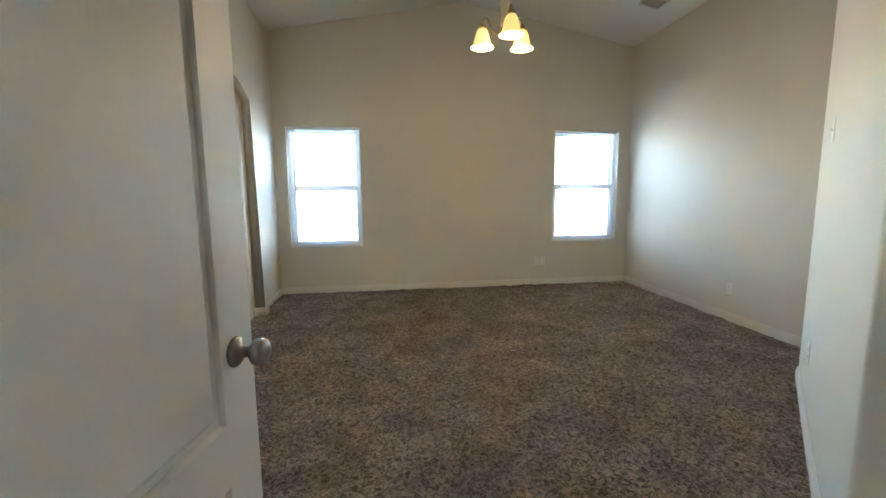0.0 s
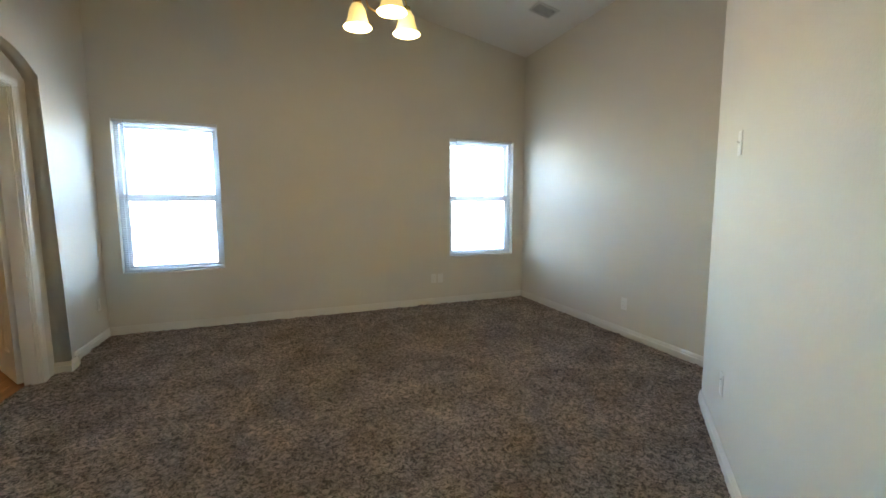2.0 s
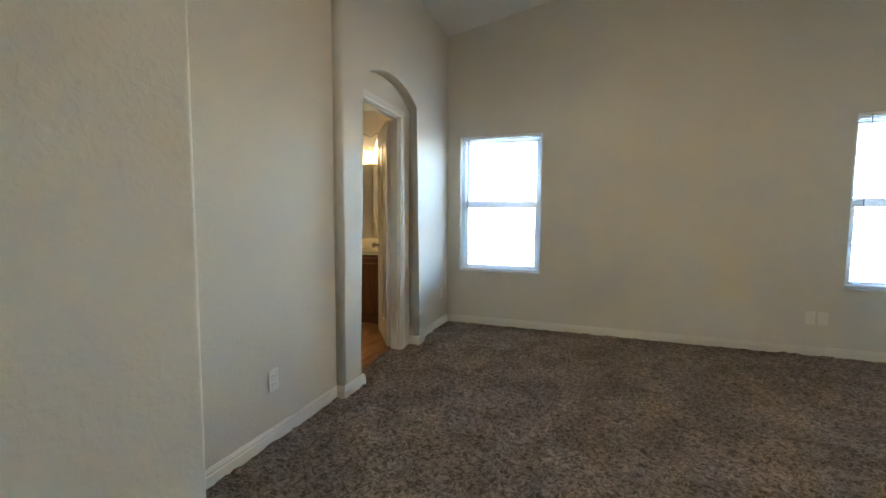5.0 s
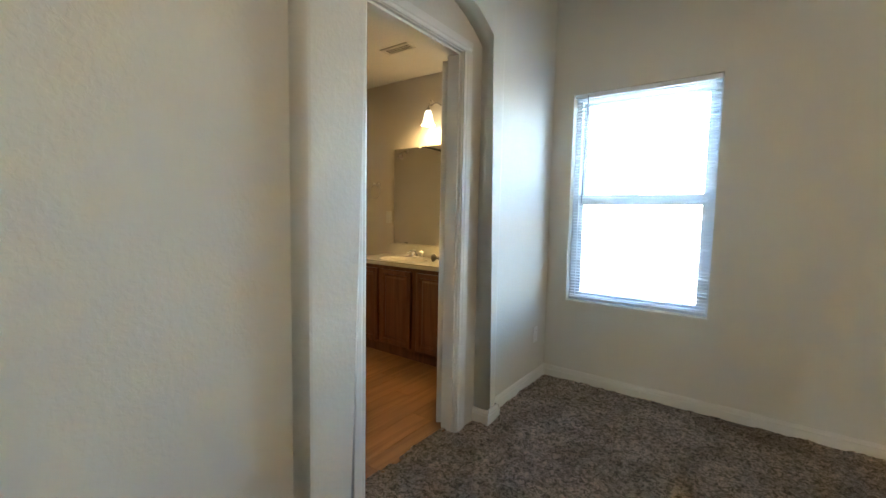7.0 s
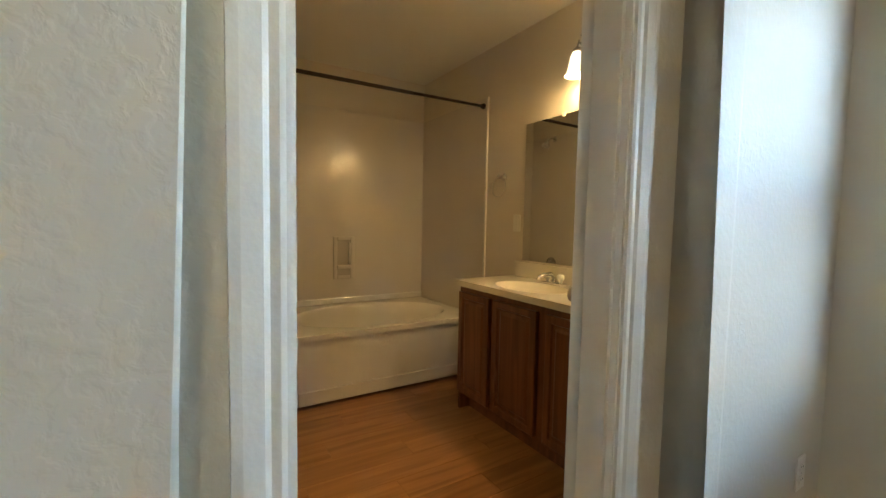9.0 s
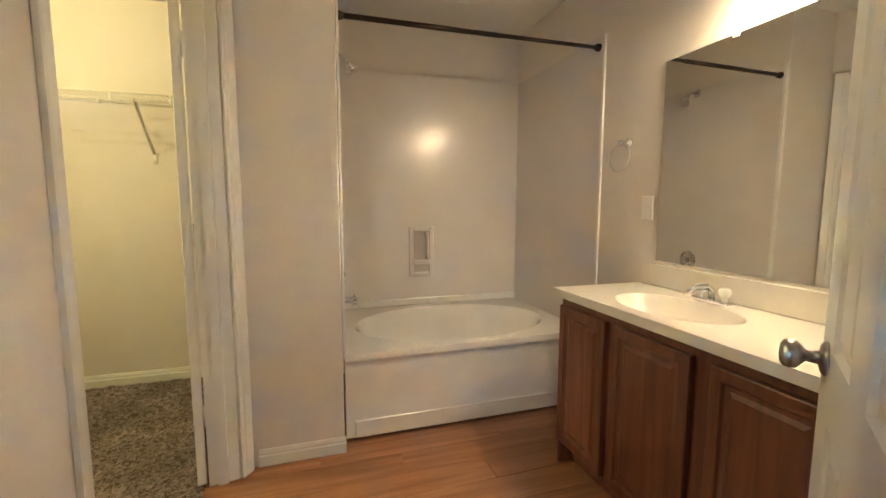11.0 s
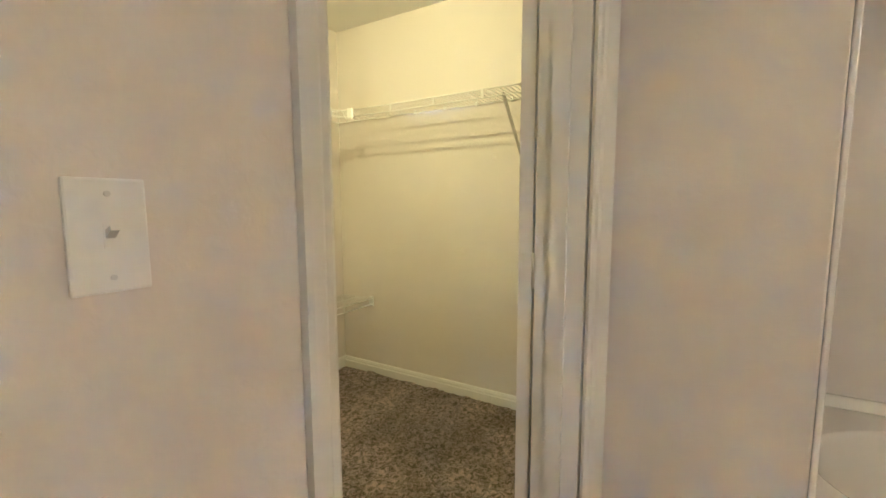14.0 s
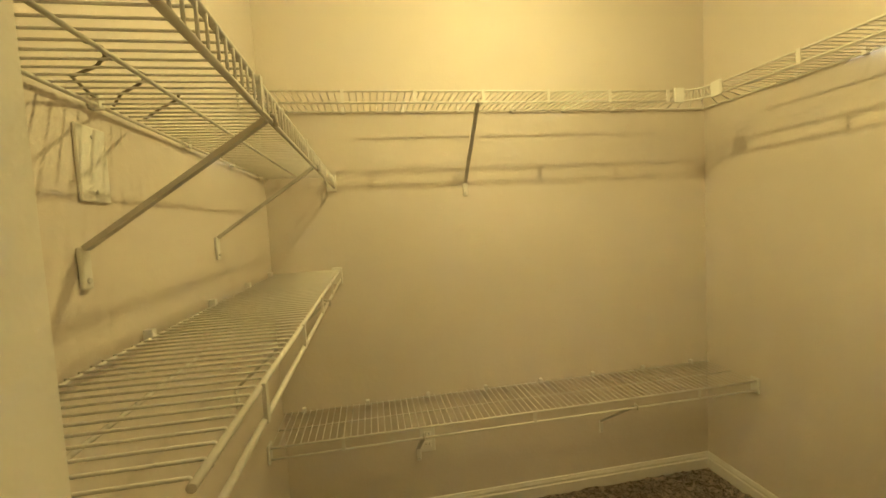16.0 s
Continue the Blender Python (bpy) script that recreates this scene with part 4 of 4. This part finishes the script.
ring = thing("towel_ring", "chrome towel ring beside the mirror", "towel ring")
bm = bmesh.new()
lathe(bm, [(0.026, -0.001), (0.026, -0.008), (0.016, -0.014), (0.011, -0.04), (0.015, -0.046), (0.015, -0.06), (0.006, -0.064)], (-3.035, BATH_Y, 1.505), 18, "y")
part("post", bm, CHROME, ring)
bm = bmesh.new()
tube(bm, [(-3.035 + 0.07 * math.sin(2 * math.pi * k / 36), BATH_Y - 0.052 + 0.006 * math.cos(2 * math.pi * k / 36), 1.433 + 0.07 * math.cos(2 * math.pi * k / 36)) for k in range(37)], 0.004, 8)
part("ring", bm, CHROME, ring)

# vanity light
vl = thing("vanity_light", "bronze vanity light with scroll arms and bell shades, lit", "wall lamp")
VLX, VLZ = -2.05, 2.16
bm = bmesh.new()
lathe(bm, [(0.062, -0.001), (0.06, -0.012), (0.03, -0.022), (0.012, -0.028)], (VLX, BATH_Y, VLZ), 24, "y")
part("backplate", bm, NICKEL, vl)
bm = bmesh.new()
tube(bm, [(VLX - 0.28 + 0.56 * k / 24, BATH_Y - 0.07, VLZ + 0.02 * math.sin(k * math.pi / 4)) for k in range(25)], 0.006, 8)
tube(bm, [(VLX, BATH_Y - 0.02, VLZ), (VLX, BATH_Y - 0.07, VLZ)], 0.007, 8)
part("bar", bm, NICKEL, vl)
for x in (VLX - 0.28, VLX, VLX + 0.28):
    bm = bmesh.new()
    tube(bm, [(x + 0.025 * math.sin(a) * (1 - a / 9), BATH_Y - 0.085, VLZ + 0.02 + 0.025 * math.cos(a) * (1 - a / 9)) for a in [k * 0.35 for k in range(16)]], 0.004, 6)
    tube(bm, [(x, BATH_Y - 0.07, VLZ), (x, BATH_Y - 0.10, VLZ + 0.005), (x, BATH_Y - 0.11, VLZ - 0.02), (x, BATH_Y - 0.11, VLZ - 0.04)], 0.005, 8)
    arm = part("scroll_arm", bm, NICKEL, vl)
    bm = bmesh.new()
    lathe(bm, [(0.01, 0.02), (0.022, 0.01), (0.024, -0.004)], (x, BATH_Y - 0.11, VLZ - 0.045), 16)
    part("shade_holder", bm, NICKEL, arm)
    glass_shade(vl, (x, BATH_Y - 0.11, VLZ - 0.045), SHADE_BATH, 0.85)
    bulb("vanity_bulb", (x, BATH_Y - 0.11, VLZ - 0.174), 0.125, (1.0, 0.64, 0.25), 0.03)

# exhaust fan
fan = thing("exhaust_fan", "square slatted exhaust fan grille in the bathroom ceiling", "vent")
fx, fy = -2.77, 5.11
boxes("frame", GREY, fan, (fx - 0.15, fx + 0.15, fy - 0.15, fy - 0.125, BATH_CEIL - 0.02, BATH_CEIL + 0.001), (fx - 0.15, fx + 0.15, fy + 0.125, fy + 0.15, BATH_CEIL - 0.02, BATH_CEIL + 0.001), (fx - 0.15, fx - 0.125, fy - 0.125, fy + 0.125, BATH_CEIL - 0.02, BATH_CEIL + 0.001), (fx + 0.125, fx + 0.15, fy - 0.125, fy + 0.125, BATH_CEIL - 0.02, BATH_CEIL + 0.001), (fx - 0.125, fx + 0.125, fy - 0.02, fy + 0.02, BATH_CEIL - 0.02, BATH_CEIL + 0.001))
for k in range(14):
    y = fy - 0.118 + 0.236 * k / 13
    boxes("slat", GREY, fan, (fx - 0.125, fx + 0.125, y - 0.003, y + 0.003, BATH_CEIL - 0.018, BATH_CEIL - 0.004))
# darkness of the fan housing, drawn as a near-black sheet
boxes("duct_shade", DARK, fan, (fx - 0.125, fx + 0.125, fy - 0.125, fy + 0.125, BATH_CEIL - 0.003, BATH_CEIL + 0.001))


# ---- closet wire shelving ----
def wire_shelf(label, length, depth, at, turn, clips, braces, lip_struts, ends=(True, True), drop=0.30, lip_wires=False):
    """Ventilated shelf: rear rod on the wall along +x, wires reaching out along +y, front lip turned down."""
    s = thing("wire_shelf", label, "shelf", "closet wire shelves", at, turn)
    lip = 0.042
    for nm, y, z, r in (("rear_rod", 0.012, 0.0, 0.0034), ("middle_rod", depth * 0.52, -0.004, 0.003), ("front_rod", depth, -0.001, 0.0042), ("lip_rod", depth + 0.002, -lip, 0.0042)):
        bm = bmesh.new()
        tube(bm, [(0.004, y, z), (length - 0.004, y, z)], r, 8)
        part(nm, bm, WIRE, s)
    bm = bmesh.new()
    run = [(0, 0.008, 0.003), (0, depth - 0.004, 0.003), (0, depth + 0.003, -0.004)]
    tube(bm, run + [(0, depth + 0.003, -lip)] if lip_wires else run, 0.0019, 5)
    first = part("wire", bm, WIRE, s)
    n = int(length / 0.0255)
    for k in range(n):
        m = pose(0.012 + (length - 0.024) * k / (n - 1), random.uniform(-0.001, 0.001), 0)
        if k == 0:
            first.matrix_basis = m
        else:
            shared("wire", first, s, m)
    for x in lip_struts:
        boxes("lip_clip", WIRE, s, (x - 0.006, x + 0.006, depth + 0.002, depth + 0.007, -lip - 0.003, 0.004))
    for x in clips:
        boxes("wall_clip", PLASTIC, s, (x - 0.008, x + 0.008, 0.0005, 0.017, -0.006, 0.018), bevel=0.002)
    for x in braces:
        bm = bmesh.new()
        a, b = Vector((x, 0.008, -drop + 0.035)), Vector((x, depth - 0.004, -lip + 0.004))
        w, t = 0.0075, 0.004
        side, nrm = Vector((1, 0, 0)), (b - a).normalized().cross(Vector((1, 0, 0)))
        vs = [[bm.verts.new(p + side * i * w + nrm * j * t) for i, j in ((-1, -1), (1, -1), (1, 1), (-1, 1))] for p in (a, b)]
        for k in range(4):
            bm.faces.new((vs[0][k], vs[0][(k + 1) % 4], vs[1][(k + 1) % 4], vs[1][k]))
        bm.faces.new(vs[0][::-1])
        bm.faces.new(vs[1])
        br = part("support_brace", bm, BRACE, s, "steel support brace")
        boxes("foot", PLASTIC, br, (x - 0.011, x + 0.011, 0.0005, 0.008, -drop - 0.025, -drop + 0.038), bevel=0.003)
        bm = bmesh.new()
        lathe(bm, [(0.0045, 0.0075), (0.004, 0.0105)], (x, 0, -drop - 0.012), 8, "y")
        part("screw", bm, GREY, br)
        bm = bmesh.new()
        tube(bm, [(x, depth - 0.01, -lip + 0.012), (x, depth + 0.009, -lip + 0.008), (x, depth + 0.008, -lip - 0.007)], 0.004, 6)
        part("hook", bm, BRACE, br)
    for use, x in zip(ends, (0.0, length)):
        if use:
            boxes("end_bracket", PLASTIC, s, (x + (0.0005 if x == 0 else -0.010), x + (0.010 if x == 0 else -0.0005), depth - 0.03, depth + 0.012, -lip - 0.016, 0.014), bevel=0.003)
    return s


def spaced(a, b, n):
    return [a + (b - a) * k / (n - 1) for k in range(n)]


DEP = 0.285
# shelves on the back wall run from the west wall to the east wall
BLEN = CL_L - CL_R
wire_shelf("white wire shelf high on the back closet wall", BLEN - 0.38, DEP, (CL_R + 0.38, CL_Y, 1.826), 0, spaced(0.12, 1.6, 7), [1.225 - 0.38], spaced(0.05, 1.6, 7), (False, True), 0.345)
wire_shelf("white wire shelf low on the back closet wall", BLEN - 0.004, DEP, (CL_R + 0.002, CL_Y, 0.566), 0, spaced(0.1, 1.98, 8), [0.60, 1.50], spaced(0.3, 1.8, 3), (True, True), 0.27)
# west wall: faces +x, so its outward side is turned by -90
WLEN = 1.66
wire_shelf("white wire shelf high on the west closet wall", WLEN - 0.38, DEP, (CL_R, CL_Y + WLEN, 1.826), -90, spaced(0.1, 1.2, 6), [0.262], spaced(0.08, 1.26, 5), (False, False), 0.345)
# east wall: faces -x
ELEN = 1.50
wire_shelf("white wire shelf above the east closet wall plate", ELEN, 0.275, (CL_L, CL_Y + 0.002, 1.555), 90, spaced(0.1, 1.4, 5), [0.60, 1.135], spaced(0.35, 1.2, 3), (True, False), 0.255, True)
wire_shelf("white wire shelf at waist height on the east closet wall", ELEN, 0.275, (CL_L, CL_Y + 0.002, 1.162), 90, spaced(0.06, 1.3, 5), [0.55], spaced(0.4, 1.3, 4), (True, False))

# corner piece joining the two high shelves
cs = thing("corner_shelf", "curved white wire corner shelf joining two wire shelves", "shelf", "closet wire shelves")
cx, cy = CL_R + 0.38, CL_Y + 0.38


def corner_arc(r, z, n=10):
    return [(cx - r * math.sin(math.pi / 2 * k / n), cy - r * math.cos(math.pi / 2 * k / n), z) for k in range(n + 1)]


r_in = 0.38 - DEP
for nm, z in (("front_rod", 1.827), ("lip_rod", 1.786)):
    bm = bmesh.new()
    tube(bm, corner_arc(r_in - (0.002 if nm == "lip_rod" else 0), z), 0.0042, 8)
    part(nm, bm, WIRE, cs)
bm = bmesh.new()
tube(bm, [(cx, CL_Y + 0.012, 1.828), (CL_R + 0.012, CL_Y + 0.012, 1.828), (CL_R + 0.012, cy, 1.828)], 0.0034, 8)
part("rear_rod", bm, WIRE, cs)
for k in range(13):
    a = math.pi / 2 * (k + 0.5) / 13
    dx, dy = -math.sin(a), -math.cos(a)
    reach = min((0.368) / max(-dx, 1e-6), 0.368 / max(-dy, 1e-6))
    bm = bmesh.new()
    tube(bm, [(cx + dx * reach, cy + dy * reach, 1.831), (cx + dx * r_in, cy + dy * r_in, 1.831), (cx + dx * (r_in - 0.003), cy + dy * (r_in - 0.003), 1.786)], 0.0019, 5)
    part("wire", bm, WIRE, cs)
for m in (pose(cx, CL_Y + DEP + 0.005, 1.807, 0, 0, 0), pose(CL_R + DEP + 0.005, cy, 1.807, 0, 0, 90)):
    j = boxes("joiner", PLASTIC, cs, (-0.022, 0.022, -0.006, 0.006, -0.03, 0.03), bevel=0.003)
    j.matrix_basis = m

# thin grey curved strands lying on the high east shelf
STRAND = material("grey_strand", (0.22, 0.19, 0.14), 0.6)
for path in (((-2.385, 3.26), (-2.413, 3.358), (-2.464, 3.396), (-2.491, 3.427), (-2.502, 3.452), (-2.492, 3.474)), ((-2.39, 3.225), (-2.432, 3.284), (-2.481, 3.331), (-2.505, 3.364), (-2.50, 3.385)), ((-2.388, 3.132), (-2.451, 3.206), (-2.496, 3.254), (-2.51, 3.28))):
    cord = thing("curved_strand", "thin grey curved strand lying on a wire shelf", "cord", "loose cords")
    bm = bmesh.new()
    tube(bm, [(x, y, 1.5622) for x, y in path], 0.0022, 6)
    part("cord", bm, STRAND, cord)

plate("blank_plate", (CL_L, 3.265, 1.462), -90, "white blank wall plate under a wire shelf")
plate("wall_outlet", (-2.98, CL_Y, 0.365), 180, "white duplex outlet low in the closet", "outlets")

# closet ceiling lamp
cl = thing("ceiling_lamp", "plain round glass ceiling lamp, lit", "ceiling lamp", at=(-3.33, 3.06, 0))
bm = bmesh.new()
lathe(bm, [(0.075, BATH_CEIL), (0.075, BATH_CEIL - 0.02), (0.05, BATH_CEIL - 0.03)], (0, 0, 0), 24)
part("base", bm, PLASTIC, cl)
bm = bmesh.new()
lathe(bm, [(0.045, BATH_CEIL - 0.028), (0.05, BATH_CEIL - 0.05), (0.034, BATH_CEIL - 0.075), (0.006, BATH_CEIL - 0.086)], (0, 0, 0), 20)
part("globe", bm, HOT, cl)
bulb("closet_light", (-3.33, 3.06, BATH_CEIL - 0.10), 0.44, (1.0, 0.70, 0.20), 0.025)

# ---- outdoors ----
structure("ground", GRAVEL, (-400, 400, OUT_Y, 600, -0.35, -0.15), label="pale desert gravel yard")
structure("pavement", CONCRETE, (-60, 60, 14.2, 15.6, -0.2, -0.10), label="pale concrete walk along the street")
structure("kerb", CONCRETE, (-60, 60, 15.61, 15.8, -0.3, -0.08), label="concrete kerb")
structure("gutter", ASPHALT, (-60, 60, 15.81, 17.2, -0.3, -0.145), label="dark asphalt edge of the street")
structure("road", CONCRETE, (-60, 60, 17.21, 27.5, -0.3, -0.14), label="pale sunlit street")
structure("gutter_far", ASPHALT, (-60, 60, 27.51, 31.0, -0.3, -0.145), label="dark asphalt edge of the street")
structure("kerb_far", CONCRETE, (-60, 60, 31.01, 31.3, -0.3, -0.05), label="concrete kerb")


def house(name, x0, x1, y0, y1, h, label):
    hs = thing(name, label, "house")
    boxes("wall", STUCCO, hs, (x0, x1, y0, y1, -0.15, h))
    bm = bmesh.new()
    prism(bm, [(y0 - 0.6, h - 0.05), (y0 - 0.6, h + 0.06), ((y0 + y1) / 2, h + 1.9), (y1 + 0.6, h + 0.06), (y1 + 0.6, h - 0.05)], x0 - 0.6, x1 + 0.6, "x")
    part("roof", bm, SHINGLE, hs)
    boxes("fascia", FASCIA, hs, (x0 - 0.62, x1 + 0.62, y0 - 0.63, y0 - 0.602, h - 0.08, h + 0.10))
    for k in range(3):
        x = x0 + (x1 - x0) * (k + 0.5) / 3
        wn_ = boxes("window", VINYL, hs, (x - 0.6, x + 0.6, y0 - 0.02, y0 + 0.01, 0.9, 2.1))
        boxes("pane", DARK, wn_, (x - 0.54, x + 0.54, y0 - 0.026, y0 - 0.021, 0.96, 2.04))
    return hs


house("house", -22, -9, 36, 46, 2.9, "tan stucco house across the street")
house("house", 16, 30, 37, 47, 2.9, "tan stucco house across the street")
# patio cover of the same house, past the east window
pc = thing("patio_cover", "grey painted patio cover eave outside the window", "patio cover")
bm = bmesh.new()
prism(bm, [(3.5, 2.72), (3.5, 2.60), (5.9, 2.60), (5.9, 2.72)], 8.4, 8.55, "y")
part("beam", bm, FASCIA, pc)
boxes("cover", FASCIA, pc, (3.4, 6.0, OUT_Y + 0.01, 8.6, 2.73, 2.80))
boxes("post", FASCIA, pc, (5.7, 5.82, 8.41, 8.53, -0.15, 2.6))

# ---- bathroom floor planks ----
PW, PL = 0.152, 0.91
bm = bmesh.new()
box(bm, -PW / 2 + 0.0007, PW / 2 - 0.0007, -PL / 2 + 0.0007, PL / 2 - 0.0007, -0.01, 0.0, 0.0008)
plank = part("plank", bm, PLANK, sub)
first = True
xk = 0
x = -3.3 + PW / 2
while x - PW / 2 < BX:
    y = 3.62 + (xk * 0.37) % PL - PL / 2
    while y - PL / 2 < BATH_Y:
        if y + PL / 2 > 3.9:
            m = pose(x, y, 0.0 + random.uniform(-0.0004, 0.0), 0, 0, 0)
            if first:
                plank.matrix_basis = m
                first = False
            else:
                shared("plank", plank, sub, m)
        y += PL
    x += PW
    xk += 1
